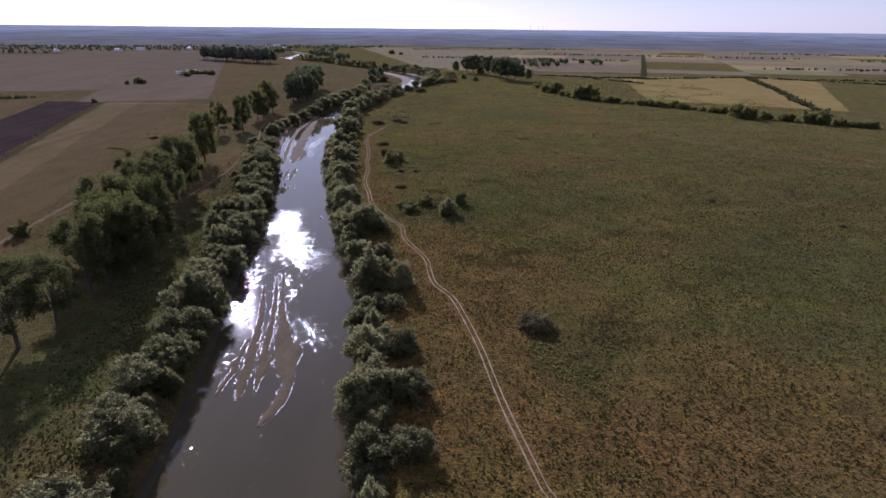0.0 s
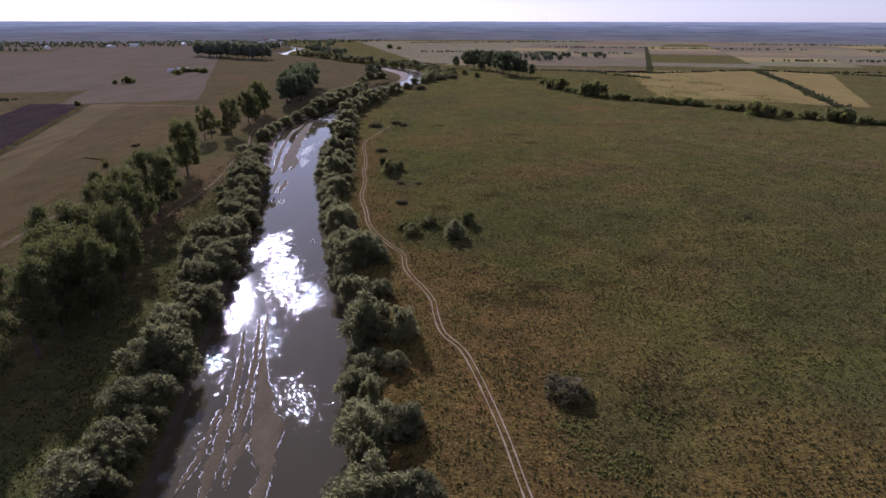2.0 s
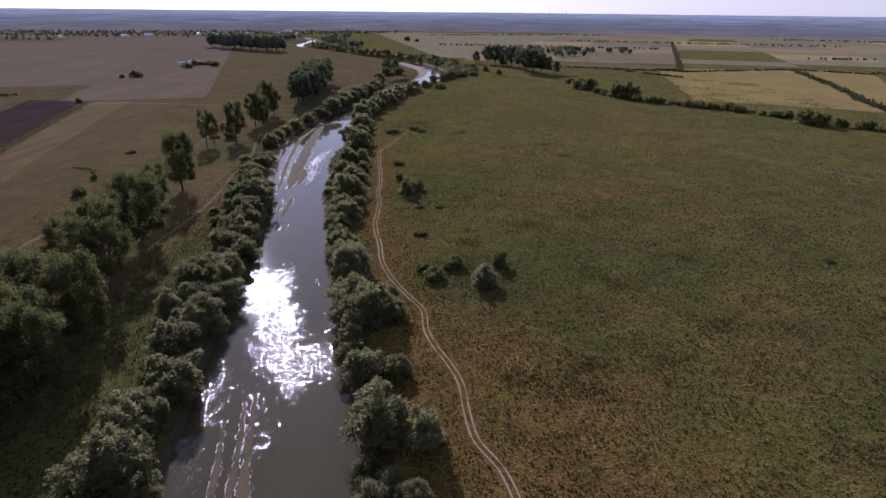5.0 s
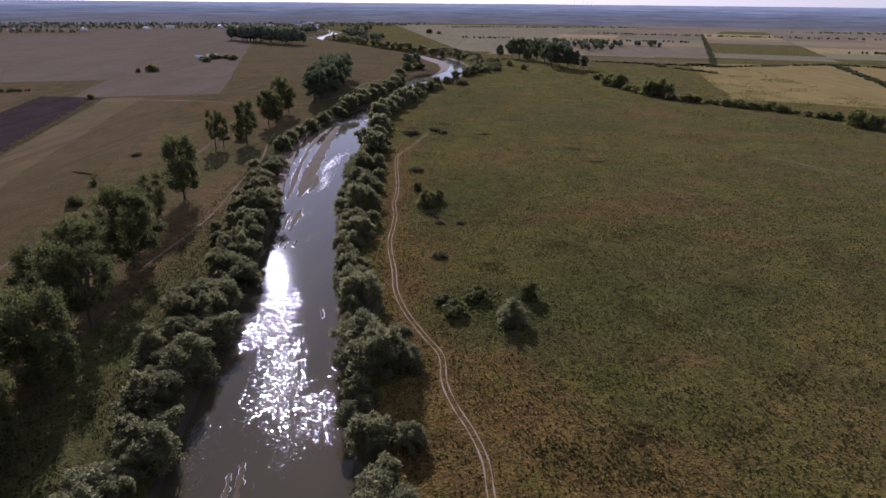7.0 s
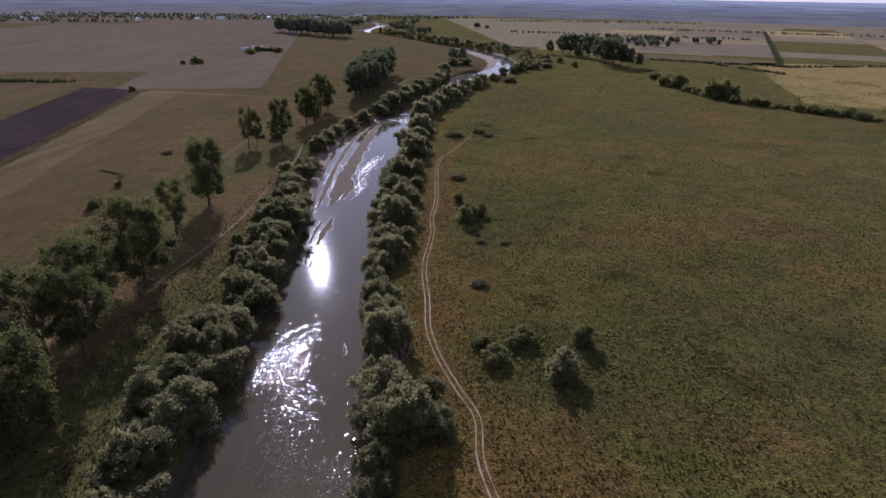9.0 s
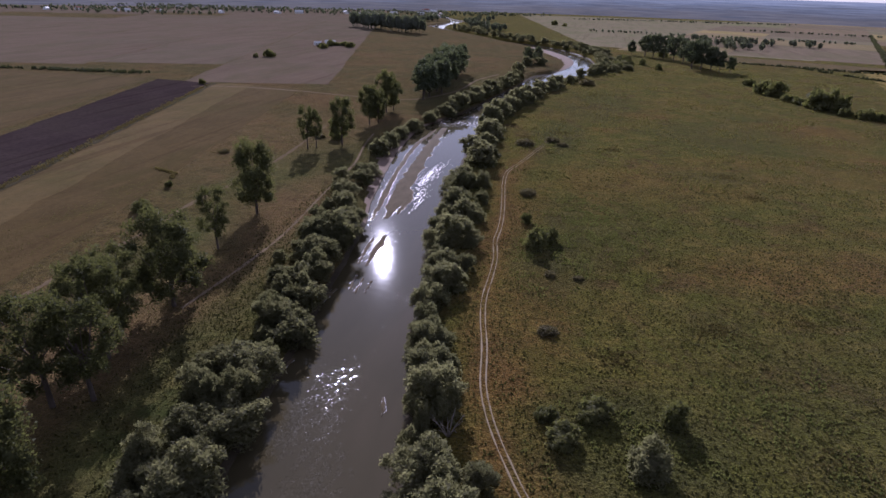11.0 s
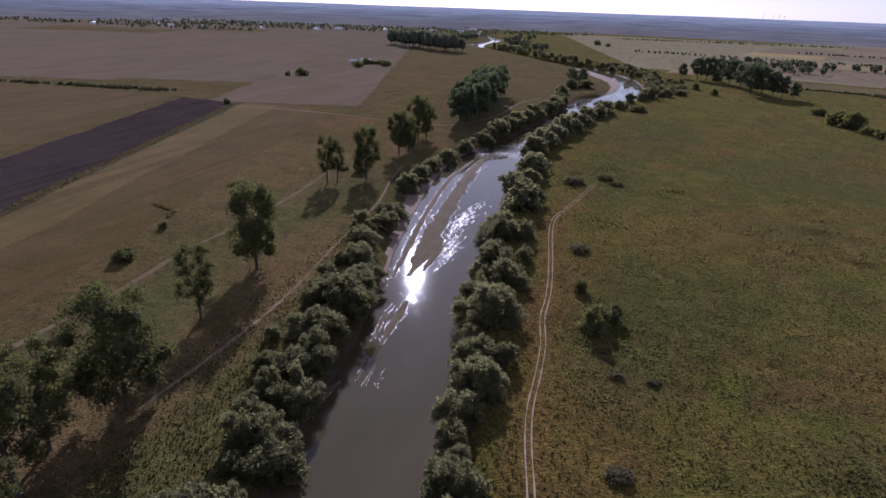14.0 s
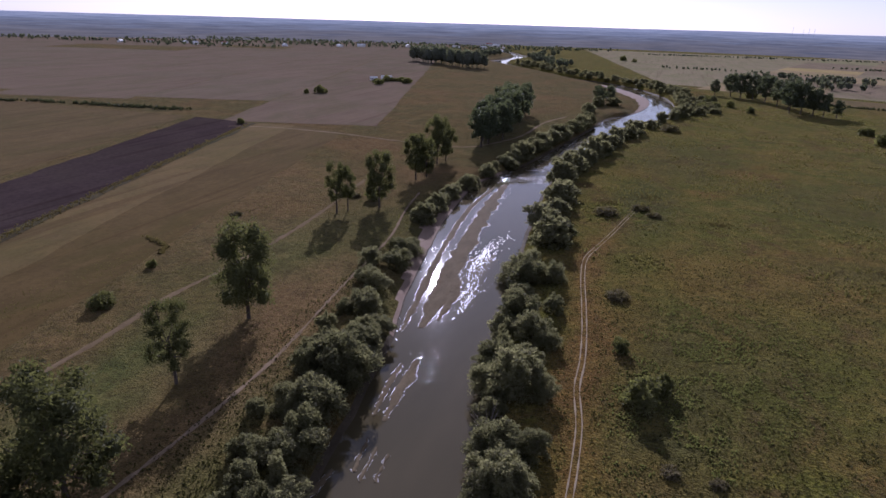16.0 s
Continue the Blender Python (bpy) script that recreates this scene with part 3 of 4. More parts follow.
def parcels(origin, along, us, vs, keep, mats, lift, seed):
    """A patchwork of far fields, laid out in strips."""
    rng, count = random.Random(seed), 0
    ax, ay = along
    names = {"yellow_stubble": "yellow stubble field far off in the plain", "tan_field": "pale tan harvested field in the plain", "brown_field": "brown bare field in the plain",
             "umber_field": "dark umber ploughed field in the plain", "green_field": "dull green crop field in the plain", "grey_fallow": "grey fallow field in the plain"}
    for u0, u1 in zip(us, us[1:]):
        v = vs[0]
        while v < vs[1]:
            dv = rng.uniform(50, 150) * (1 + v / 1500)
            u0b, u1b = u0 + 0.5, u1 - 0.5
            pts = [(origin[0] + u * ay + q * ax, origin[1] - u * ax + q * ay) for u, q in ((u0b, v), (u1b, v), (u1b, v + dv), (u0b, v + dv))]
            m = rng.choice(mats)
            count = (count + 1) % 7
            if all(keep(*p) for p in pts) and rng.random() < 0.97:
                field(pts, m, lift + 0.006 * count, names[m.name.replace("_far", "").replace("_dusty", "")], 6)
            v += dv


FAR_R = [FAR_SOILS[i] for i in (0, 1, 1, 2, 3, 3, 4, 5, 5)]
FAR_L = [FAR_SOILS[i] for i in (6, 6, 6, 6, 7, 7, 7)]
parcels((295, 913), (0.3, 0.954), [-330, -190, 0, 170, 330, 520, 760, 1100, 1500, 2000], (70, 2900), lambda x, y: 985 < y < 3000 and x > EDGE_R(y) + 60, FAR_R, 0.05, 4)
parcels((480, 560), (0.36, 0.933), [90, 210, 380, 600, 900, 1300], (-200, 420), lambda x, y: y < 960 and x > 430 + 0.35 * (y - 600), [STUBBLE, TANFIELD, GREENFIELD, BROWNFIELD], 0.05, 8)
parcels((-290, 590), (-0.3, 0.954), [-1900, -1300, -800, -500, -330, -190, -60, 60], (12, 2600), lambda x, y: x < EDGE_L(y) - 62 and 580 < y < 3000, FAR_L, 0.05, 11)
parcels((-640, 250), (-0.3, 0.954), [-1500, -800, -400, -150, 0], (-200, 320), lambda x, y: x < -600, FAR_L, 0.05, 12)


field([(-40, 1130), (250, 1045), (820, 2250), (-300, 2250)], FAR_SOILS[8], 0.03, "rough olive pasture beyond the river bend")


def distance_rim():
    """Low glowing backdrop with painted haze, rising to close the plain at the horizon."""
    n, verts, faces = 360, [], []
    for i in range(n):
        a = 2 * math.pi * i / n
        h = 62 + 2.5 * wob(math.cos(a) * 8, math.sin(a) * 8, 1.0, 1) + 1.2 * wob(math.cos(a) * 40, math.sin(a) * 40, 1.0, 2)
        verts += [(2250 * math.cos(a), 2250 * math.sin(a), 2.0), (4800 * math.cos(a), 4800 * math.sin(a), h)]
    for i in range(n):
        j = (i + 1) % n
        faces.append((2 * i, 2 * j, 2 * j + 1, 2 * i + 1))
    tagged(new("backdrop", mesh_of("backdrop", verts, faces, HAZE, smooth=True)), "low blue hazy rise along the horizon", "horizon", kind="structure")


distance_rim()


# ---- sand bars and foam ----
def bar_outline(spine, n=130):
    s = spline(spine, n)
    line, half = s[:, :2], np.maximum(s[:, 2], 0.2)
    t = np.gradient(line, axis=0)
    t /= np.linalg.norm(t, axis=1)[:, None]
    nrm = np.stack([-t[:, 1], t[:, 0]], 1)
    a = np.array([p + q * h * (1 + 0.5 * wob(p[0], p[1], 5, 1)) + 0.45 * wob(p[0], p[1], 1.6, 1) + 0.22 * wob(p[0], p[1], 0.6, 1) for p, q, h in zip(line, nrm, half)])
    b = np.array([p - q * h * (1 + 0.5 * wob(p[0], p[1], 5, 6)) + 0.45 * wob(p[0], p[1], 1.6, 6) + 0.22 * wob(p[0], p[1], 0.6, 6) for p, q, h in zip(line, nrm, half)])
    return a, line, b


def sand_bar(spine, label):
    a, mid, b = bar_outline(spine)
    verts, faces = [], []
    for p, m, q in zip(a, mid, b):
        for k, (c, z) in enumerate(((p, -0.06), (p * 0.7 + m * 0.3, 0.07), (m, 0.13), (q * 0.7 + m * 0.3, 0.07), (q, -0.06))):
            verts.append((c[0], c[1], z + (0.03 * wob(c[0], c[1], 1.2, 8) if 0 < k < 4 else 0)))
    for i in range(len(a) - 1):
        for k in range(4):
            faces.append((5 * i + k, 5 * i + 5 + k, 5 * i + 6 + k, 5 * i + 1 + k))
    tagged(new("sandbar", mesh_of("sandbar", verts, faces, BARMUD, smooth=True)), label, "sandbar", kind="structure")
    return a, b


def fleck(rng, verts, faces, x, y, ang, length, width, z=0.03):
    """One white fleck for foam and painted ripple glints: a small ragged strip."""
    c, s = math.cos(ang), math.sin(ang)
    base = len(verts)
    for u, v in ((-0.5, 0), (-0.2, 0.5), (0.3, 0.4), (0.5, 0), (0.15, -0.5), (-0.3, -0.35)):
        u, v = u * length * rng.uniform(0.7, 1.2), v * width * rng.uniform(0.6, 1.3)
        verts.append((x + u * c - v * s, y + u * s + v * c, z))
    faces.append(tuple(range(base, base + 6)))


BARS = [[(-49.4, 134.5, 0.3), (-49.2, 126, 0.7), (-48.7, 118.6, 0.9), (-49.1, 109.6, 0.3)], [(-55, 168, 0.4), (-50.1, 147, 0.8), (-47.4, 131.7, 1.0), (-45.5, 118.7, 1.4), (-44.1, 107.6, 0.5)],
        [(-53, 175, 0.4), (-48.1, 154, 0.7), (-44.7, 134.6, 0.9), (-42.7, 121, 1.0), (-41.2, 111.5, 0.3)], [(-51.5, 178, 0.4), (-46, 154, 1.0), (-41.5, 138, 2.1), (-37.7, 127, 3.4), (-36, 120, 2.6), (-34.8, 114, 1.2), (-35.3, 106, 1.5), (-37.1, 99, 0.4)],
        [(-41.3, 126, 0.9), (-41.8, 116, 0.7), (-40.8, 111, 0.3)], [(-82, 327, 0.8), (-81, 316, 1.6), (-79.3, 301, 0.6)],
        [(-85, 324, 0.4), (-84, 312, 0.8), (-82, 302, 0.4)], [(-106, 507, 1.6), (-103, 468, 3.4), (-96, 404, 3.8), (-90.5, 365, 3.4), (-87.5, 343, 1.0)],
        [(-93, 388, 0.6), (-87, 370, 2.2), (-84.8, 349, 0.6)], [(-110, 500, 0.8), (-110, 458, 1.4), (-103.5, 404, 1.2), (-96, 362, 1.4), (-92, 339, 0.4)],
        [(-80, 295, 0.3), (-78, 285, 0.5)], [(-77, 293, 0.3), (-75.8, 283, 0.45)], [(-74, 292, 0.2), (-73, 284, 0.3)], [(-82, 284, 0.4), (-82.5, 279, 0.9), (-83, 273, 0.3)], [(-77, 248, 0.3), (-77.5, 244, 0.7), (-77.8, 240, 0.3)], [(-51.6, 240, 0.2), (-50.8, 237, 0.5), (-50, 234, 0.2)]]


def build_bars():
    rng = random.Random(21)
    verts, faces = [], []
    for spine in BARS:
        a, b = sand_bar(spine, "low wet brown silt bar lying in the shallow river")
        # white line along each bar edge: foam, and ripple glare painted as white strips
        for edge in (a, b):
            fine = spline(edge, 900)
            t = np.gradient(fine, axis=0)
            t /= np.linalg.norm(t, axis=1)[:, None] + 1e-9
            q = np.stack([-t[:, 1], t[:, 0]], 1)
            for m in range(len(fine) - 1):
                if wob(fine[m][0], fine[m][1], 3, 13) + 0.5 * wob(fine[m][0], fine[m][1], 0.8, 18) < -0.12:
                    continue
                base = len(verts)
                for s in (m, m + 1):
                    p = fine[s]
                    w = max(0.008, 0.028 + 0.06 * wob(p[0], p[1], 1.1, 14) + 0.04 * wob(p[0], p[1], 0.35, 19))
                    c = p + q[s] * (0.3 * wob(p[0], p[1], 0.9, 15) + 0.22 * wob(p[0], p[1], 0.4, 16))
                    verts += [(c[0] + q[s][0] * w, c[1] + q[s][1] * w, 0.03), (c[0] - q[s][0] * w, c[1] - q[s][1] * w, 0.03)]
                faces.append((base, base + 1, base + 3, base + 2))
    # riffle across the river and streaks below it: white water and painted ripple glints
    for cx, cy, rx, ry, n, ang in ((-112, 528, 6, 12, 170, 1.9), (-92, 524, 11, 7, 260, 0.1), (-98, 547, 8, 4, 60, 0.1), (-88, 400, 2.2, 22, 110, 1.75), (-84, 374, 1.5, 12, 60, 1.75),
                                   (-102, 470, 3, 30, 60, 1.7), (-95, 336, 3, 6, 40, 1.9), (-106, 380, 3, 30, 60, 1.8), (-100, 585, 4, 26, 150, 1.6), (-94, 640, 5, 34, 130, 1.6), (-88, 530, 9, 5, 120, 0.1), (-86, 402, 3.4, 26, 230, 1.75), (-81, 366, 2.0, 12, 70, 1.7)):
        for _ in range(n):
            x, y = rng.gauss(cx, rx * 0.5), rng.gauss(cy, ry * 0.5)
            if EDGE_L(y) + 0.3 < x < EDGE_R(y) - 0.3:
                fleck(rng, verts, faces, x, y, ang + rng.gauss(0, 0.35), rng.uniform(0.4, 1.4), rng.uniform(0.08, 0.28))
    tagged(new("foam", mesh_of("foam", verts, faces, FOAM_GLINT)), "white foam curls along the silt bars", "foam", kind="stuff")


build_bars()


# ---- plants ----
def leaves(rng, lobes, count, size, tilt=0.5, shell=(0.8, 1.05), shape=0.6):
    """Small leaf clumps scattered over the outside of a crown's lobes; returns vertices and faces."""
    lobes = np.asarray(lobes, float)
    area = (lobes[:, 3] * lobes[:, 4] + lobes[:, 3] * lobes[:, 5] + lobes[:, 4] * lobes[:, 5])
    pick = rng.choice(len(lobes), count, p=area / area.sum())
    d = rng.normal(size=(count, 3))
    d /= np.linalg.norm(d, axis=1)[:, None]
    low = d[:, 2] < -0.55
    d[low, 2] *= -1
    c, r = lobes[pick, :3], lobes[pick, 3:6]
    bumpy = 1 + 0.13 * np.sin(d[:, 0] * 7 + pick) * np.sin(d[:, 1] * 8 + 2 * pick) * np.sin(d[:, 2] * 6)
    p = c + d * r * (rng.uniform(*shell, size=count) * bumpy)[:, None]
    n = d / r + tilt * rng.normal(size=(count, 3)) / r.mean()
    n /= np.linalg.norm(n, axis=1)[:, None]
    ref = np.cross(n, rng.normal(size=(count, 3)))
    ref /= np.linalg.norm(ref, axis=1)[:, None]
    ref = ref + d * 0.45 + np.array([0, 0, 0.25])
    ref /= np.linalg.norm(ref, axis=1)[:, None]
    ref2 = np.cross(n, ref)
    s = (size * rng.uniform(0.6, 1.4, size=count))[:, None]
    v = np.stack([p + ref * s * 1.15, p - ref * s * 0.75 + ref2 * s * shape, p - ref * s * rng.uniform(0.4, 0.9, size=(count, 1)) - ref2 * s * shape], 1).reshape(-1, 3)
    f = np.arange(count * 3).reshape(-1, 3)
    return v, f


def tube(points, radii, sides=6):
    pts = np.asarray(points, float)
    t = np.gradient(pts, axis=0)
    t /= np.linalg.norm(t, axis=1)[:, None]
    verts, faces = [], []
    for p, q, r in zip(pts, t, radii):
        a = np.cross(q, (0.3, 1, 0.1))
        a /= np.linalg.norm(a)
        b = np.cross(q, a)
        for k in range(sides):
            g = 2 * math.pi * k / sides
            verts.append(p + r * (math.cos(g) * a + math.sin(g) * b))
    for i in range(len(pts) - 1):
        for k in range(sides):
            m = (k + 1) % sides
            faces.append((i * sides + k, i * sides + m, (i + 1) * sides + m, (i + 1) * sides + k))
    return np.array(verts), faces


def joined(pieces):
    verts, faces, base = [], [], 0
    for v, f in pieces:
        verts.append(np.asarray(v))
        faces += [tuple(int(i) + base for i in q) for q in f]
        base += len(v)
    return np.vstack(verts), faces


ICO = None


def core(lobe, k=0.56):
    """The dense inside of a leafy lobe, rough and low in detail."""
    global ICO
    if ICO is None:
        bm = bmesh.new()
        bmesh.ops.create_icosphere(bm, subdivisions=1, radius=1)
        ICO = (np.array([v.co[:] for v in bm.verts]), [tuple(v.index for v in f.verts) for f in bm.faces])
        bm.free()
    v, f = ICO
    lobe = np.asarray(lobe)
    w = 1 + 0.15 * np.sin(v[:, :1] * 5 + lobe[0] * 3) * np.sin(v[:, 1:2] * 6 + lobe[1])
    return v * w * lobe[3:6] * k + lobe[:3], f


def trunk_and_limbs(rng, thing, base_r, targets, height0, lean=(0, 0)):
    """A tapered trunk, and one limb of its own to each target."""
    top = np.array([lean[0], lean[1], height0])
    pts = [(0, 0, -0.4), (lean[0] * 0.2, lean[1] * 0.2, height0 * 0.35), (lean[0] * 0.6, lean[1] * 0.6, height0 * 0.7), tuple(top)]
    part("trunk", mesh_of("trunk", *tube(pts, [base_r * 1.25, base_r, base_r * 0.8, base_r * 0.4], 8), BARK, smooth=True), thing)
    for tg in targets:
        tg = np.asarray(tg, float)
        f = rng.uniform(0.4, 1.0)
        s = np.array([lean[0] * f, lean[1] * f, height0 * f])
        mid = (s + tg) / 2 + np.array([0, 0, -0.1]) * np.linalg.norm(tg - s) + rng.normal(size=3) * 0.25
        part("limb", mesh_of("limb", *tube([s, mid, tg], [base_r * 0.45, base_r * 0.28, base_r * 0.08], 5), BARK, smooth=True), thing)


def willow_proto(seed, leafn, size, mat=WILLOW, name="willow", wide=4.2, tall=8.5, label="silvery-green bushy willow on the river bank"):
    """Several stems fanning out of one stool, each ending in a loose plume, with a skirt of low growth."""
    rng = np.random.default_rng(seed)
    lobes = []
    long, turn = rng.uniform(1.05, 1.35), rng.uniform(0, math.pi)
    for i in range(int(rng.integers(26, 34))):
        a, r = rng.uniform(0, 2 * math.pi), wide * 0.9 * math.sqrt(rng.uniform(0.02, 1))
        u, v = r * math.cos(a) * long, r * math.sin(a) / long
        z = tall * (0.88 - 0.5 * (r / wide) ** 2) * rng.uniform(0.62, 1.06)
        s = wide * rng.uniform(0.15, 0.27)
        lobes.append((u * math.cos(turn) - v * math.sin(turn), u * math.sin(turn) + v * math.cos(turn), z, s * rng.uniform(0.8, 1.2), s * rng.uniform(0.8, 1.2), s * rng.uniform(1.0, 1.7)))
    for i in range(7):
        a = i * 0.9 + rng.uniform(-0.3, 0.3)
        s = wide * rng.uniform(0.22, 0.36)
        r = wide * rng.uniform(0.55, 0.85)
        lobes.append((r * math.cos(a), r * math.sin(a), s * 0.7, s, s, s * rng.uniform(0.9, 1.3)))
    lobes.append((0, 0, tall * 0.36, wide * 0.55, wide * 0.55, tall * 0.34))
    thing = tagged(new(name), label, "willow" if name == "willow" else "bush")
    trunk_and_limbs(rng, thing, 0.22, [], tall * 0.5)
    v, f = joined([leaves(rng, lobes, leafn, size, 1.3, (0.35, 1.3))] + [core(lobes[-1], 0.8 if name == "willow" else 1.05)])
    part("crown", mesh_of("crown", v, f, mat), thing)
    return thing


def poplar_proto(seed, leafn, size, tall=24.0, wide=6.0, bare=0.26, loose=False, label="tall green poplar standing in dry grass", mat=POPLAR):
    """A trunk that forks into rising limbs, each carrying sprays of leaves; loose crowns let the sky through."""
    rng = np.random.default_rng(seed)
    lobes = []
    n = 30 if loose else 38
    for i in range(n):
        k = (i + 0.5) / n
        z = tall * (bare + (0.97 - bare) * k)
        reach = wide * (0.25 + 0.85 * math.sin(math.pi * (0.14 + 0.76 * k))) * math.sqrt(rng.uniform(0.08, 1.0)) * 0.82
        a = i * 2.4 + rng.uniform(-0.7, 0.7)
        s = wide * (rng.uniform(0.15, 0.25) if loose else rng.uniform(0.2, 0.31))
        lobes.append((reach * math.cos(a), reach * math.sin(a), z, s * rng.uniform(0.8, 1.3), s * rng.uniform(0.8, 1.3), s * rng.uniform(0.9, 1.4)))
    thing = tagged(new("poplar"), label, "tree")
    lean = (rng.uniform(-0.8, 0.8), rng.uniform(-0.8, 0.8))
    near = size < 0.5
    trunk_and_limbs(rng, thing, 0.42, [(l[0], l[1], l[2]) for l in lobes[::2]] if near else [], tall * (0.6 if near else 0.8), lean)
    v, f = joined([leaves(rng, lobes, leafn, size, 1.0, (0.15, 1.3) if loose else (0.3, 1.28), 0.6)] + ([] if loose else [core(l, 0.66) for l in lobes[4::2]]))
    part("crown", mesh_of("crown", v, f, mat), thing)
    return thing


USED = set()


def put(proto, x, y, turn, scale=1.0, tall=None, label=""):
    m = Matrix.LocRotScale((x, y, land(x, y) - 0.05), Euler((0, 0, turn)), (scale, scale, tall or scale))
    if proto.name in USED:
        s = proto.scale
        ob = copy_thing(proto, m @ Matrix.Diagonal((1 / s[0], 1 / s[1], 1 / s[2], 1)))
    else:
        USED.add(proto.name)
        proto.matrix_basis = m
        ob = proto
    if label:
        ob["label"] = label
    return ob


near_willows = [willow_proto(100 + i, 7600, 0.245) for i in range(7)]
far_willows = [willow_proto(120 + i, 2600, 0.5) for i in range(4)]
for p in near_willows + far_willows:
    p["group"] = "willows along the river"

# crowns along the two banks: (x, y, crown radius)
WILLOWS_R = [(-10, 84, 5.4), (-12, 102, 6.4), (-13, 118, 6), (-18, 138, 4.2), (-18, 160, 7), (-24, 180, 5), (-26, 203, 6.4), (-31, 214, 5.8), (-36, 235, 6), (-40, 246, 5.6), (-46, 259, 4.6),
             (-47, 285, 5.8), (-49, 294, 5), (-52, 316, 6.6), (-58, 326, 5.4), (-62, 329, 3.3), (-53, 340, 4.8), (-59, 352, 5.8), (-62, 376, 6.2), (-68, 384, 5.6)]
WILLOWS_R2 = [(-66, 410, 7), (-74, 435, 6.6), (-72, 464, 7), (-77, 500, 6.5), (-77, 522, 7.5), (-74, 549, 7), (-70, 575, 7), (-67, 603, 8), (-63, 634, 7), (-55, 655, 7), (-51, 676, 6.5), (-56, 690, 6.5), (-42, 706, 5)]
WILLOWS_L = [(-60, 70, 6.5), (-61, 90, 6.6), (-65, 106, 6), (-63, 116, 5.2), (-66, 130, 5.5), (-69, 146, 6.6), (-72, 160, 6), (-70, 175, 6), (-76, 188, 6), (-75, 203, 6), (-77, 219, 6.4), (-82, 236, 6),
             (-82, 254, 6.2), (-86, 270, 5), (-90, 281, 5), (-93, 295, 5.6), (-95, 309, 6.8), (-97, 321, 4.8), (-105, 340, 4.6), (-110, 356, 4.2), (-112, 376, 5.4), (-113, 393, 4.4)]
WILLOWS_L2 = [(-123, 427, 6.4), (-124, 446, 6), (-125, 467, 5.8), (-123, 488, 5.6), (-120, 517, 6), (-113, 540, 6), (-111, 564, 7.6), (-110, 585, 7), (-108, 607, 7.4), (-104, 626, 7), (-104, 648, 7.2), (-98, 680, 7),
              (-96, 705, 6.5), (-94, 730, 6), (-100, 785, 7.2), (-97, 836, 7.4), (-83, 848, 8)]
wr = random.Random(3)
for table, protos in ((WILLOWS_R, near_willows), (WILLOWS_L, near_willows), (WILLOWS_R2, far_willows), (WILLOWS_L2, far_willows)):
    for x, y, r in table:
        p = wr.choice(protos)
        r *= 0.95 if x < EDGE_L(y) and y < 195 else 1.0
        k = r / ((4.4 if x > EDGE_R(y) - 8 else 4.0) if protos is near_willows else 3.9 if x > EDGE_R(y) - 8 and y < 600 else 4.7)
        far_right = protos is far_willows and x > EDGE_R(y) - 8
        put(p, x + (1.5 if far_right else -3.0 if x > EDGE_R(y) - 8 else 1.8 if y < 500 else 1.0), y, wr.uniform(0, 6.28), k, k * (wr.uniform(0.6, 0.9) if far_right else wr.uniform(0.58, 0.78) if x < EDGE_L(y) else wr.uniform(0.72, 0.95)))
        side = 1 if x > EDGE_R(y) - 8 else -1
        if protos is near_willows and (side > 0 or y > 195):
            # smaller ones crowd in behind it and at the water
            put(wr.choice(near_willows), x + (max(0.0, min(wr.uniform(2.5, 6.0), float(track_x(y)) - x - 8.5)) if side > 0 else -wr.uniform(3.0, 6.5)), y + wr.uniform(-5, 5), wr.uniform(0, 6.28), k * wr.uniform(0.55, 0.75), k * wr.uniform(0.4, 0.6))
            if side < 0 and 190 < y < 330:
                put(wr.choice(near_willows), x - wr.uniform(6, 11), y + wr.uniform(-7, 7), wr.uniform(0, 6.28), k * wr.uniform(0.35, 0.6))
        elif protos is far_willows:
            put(wr.choice(far_willows), x + side * wr.uniform(2, 7) if side > 0 else x + wr.uniform(-2, 3), y + wr.uniform(8, 12), wr.uniform(0, 6.28), k * wr.uniform(0.55, 0.8), k * 0.5)
# a closed fringe along the water
for y in np.arange(66, 395, 6.5):
    y = float(y) + wr.uniform(-1.5, 1.5)
    put(wr.choice(near_willows), float(EDGE_R(y)) + wr.uniform(1.2, 4.5), y, wr.uniform(0, 6.28), wr.uniform(0.5, 1.2), wr.uniform(0.5, 1.05))
    if y < 335:
        put(wr.choice(near_willows), float(EDGE_L(y)) - wr.uniform(2.5, 8.5), y, wr.uniform(0, 6.28), wr.uniform(0.5, 1.2), wr.uniform(0.5, 1.05))
for y in np.arange(540, 735, 8.0):
    y = float(y) + wr.uniform(-2, 2)
    k = wr.uniform(0.75, 1.2)
    put(wr.choice(far_willows), float(EDGE_L(y)) - wr.uniform(2.5, 6.0), y, wr.uniform(0, 6.28), k, k * 0.75)
# behind the first view and round the far bend
for y in (-70, -45, -20, 5, 30, 52):
    put(wr.choice(far_willows), EDGE_R(y) + 5, y, wr.uniform(0, 6.28), 1.2)
    put(wr.choice(far_willows), EDGE_L(y) - 9, y, wr.uniform(0, 6.28), 1.2)
for y in np.arange(735, 1420, 13):
    if y > 770:
        put(wr.choice(far_willows), EDGE_R(y) + wr.uniform(5, 15), float(y) + wr.uniform(-6, 6), wr.uniform(0, 6.28), wr.uniform(0.9, 1.7), wr.uniform(0.5, 1.3))
    if y > 790:
        put(wr.choice(far_willows), EDGE_R(y) + wr.uniform(16, 38), float(y) + wr.uniform(-2, 12), wr.uniform(0, 6.28), wr.uniform(0.8, 1.7), wr.uniform(0.4, 1.1))
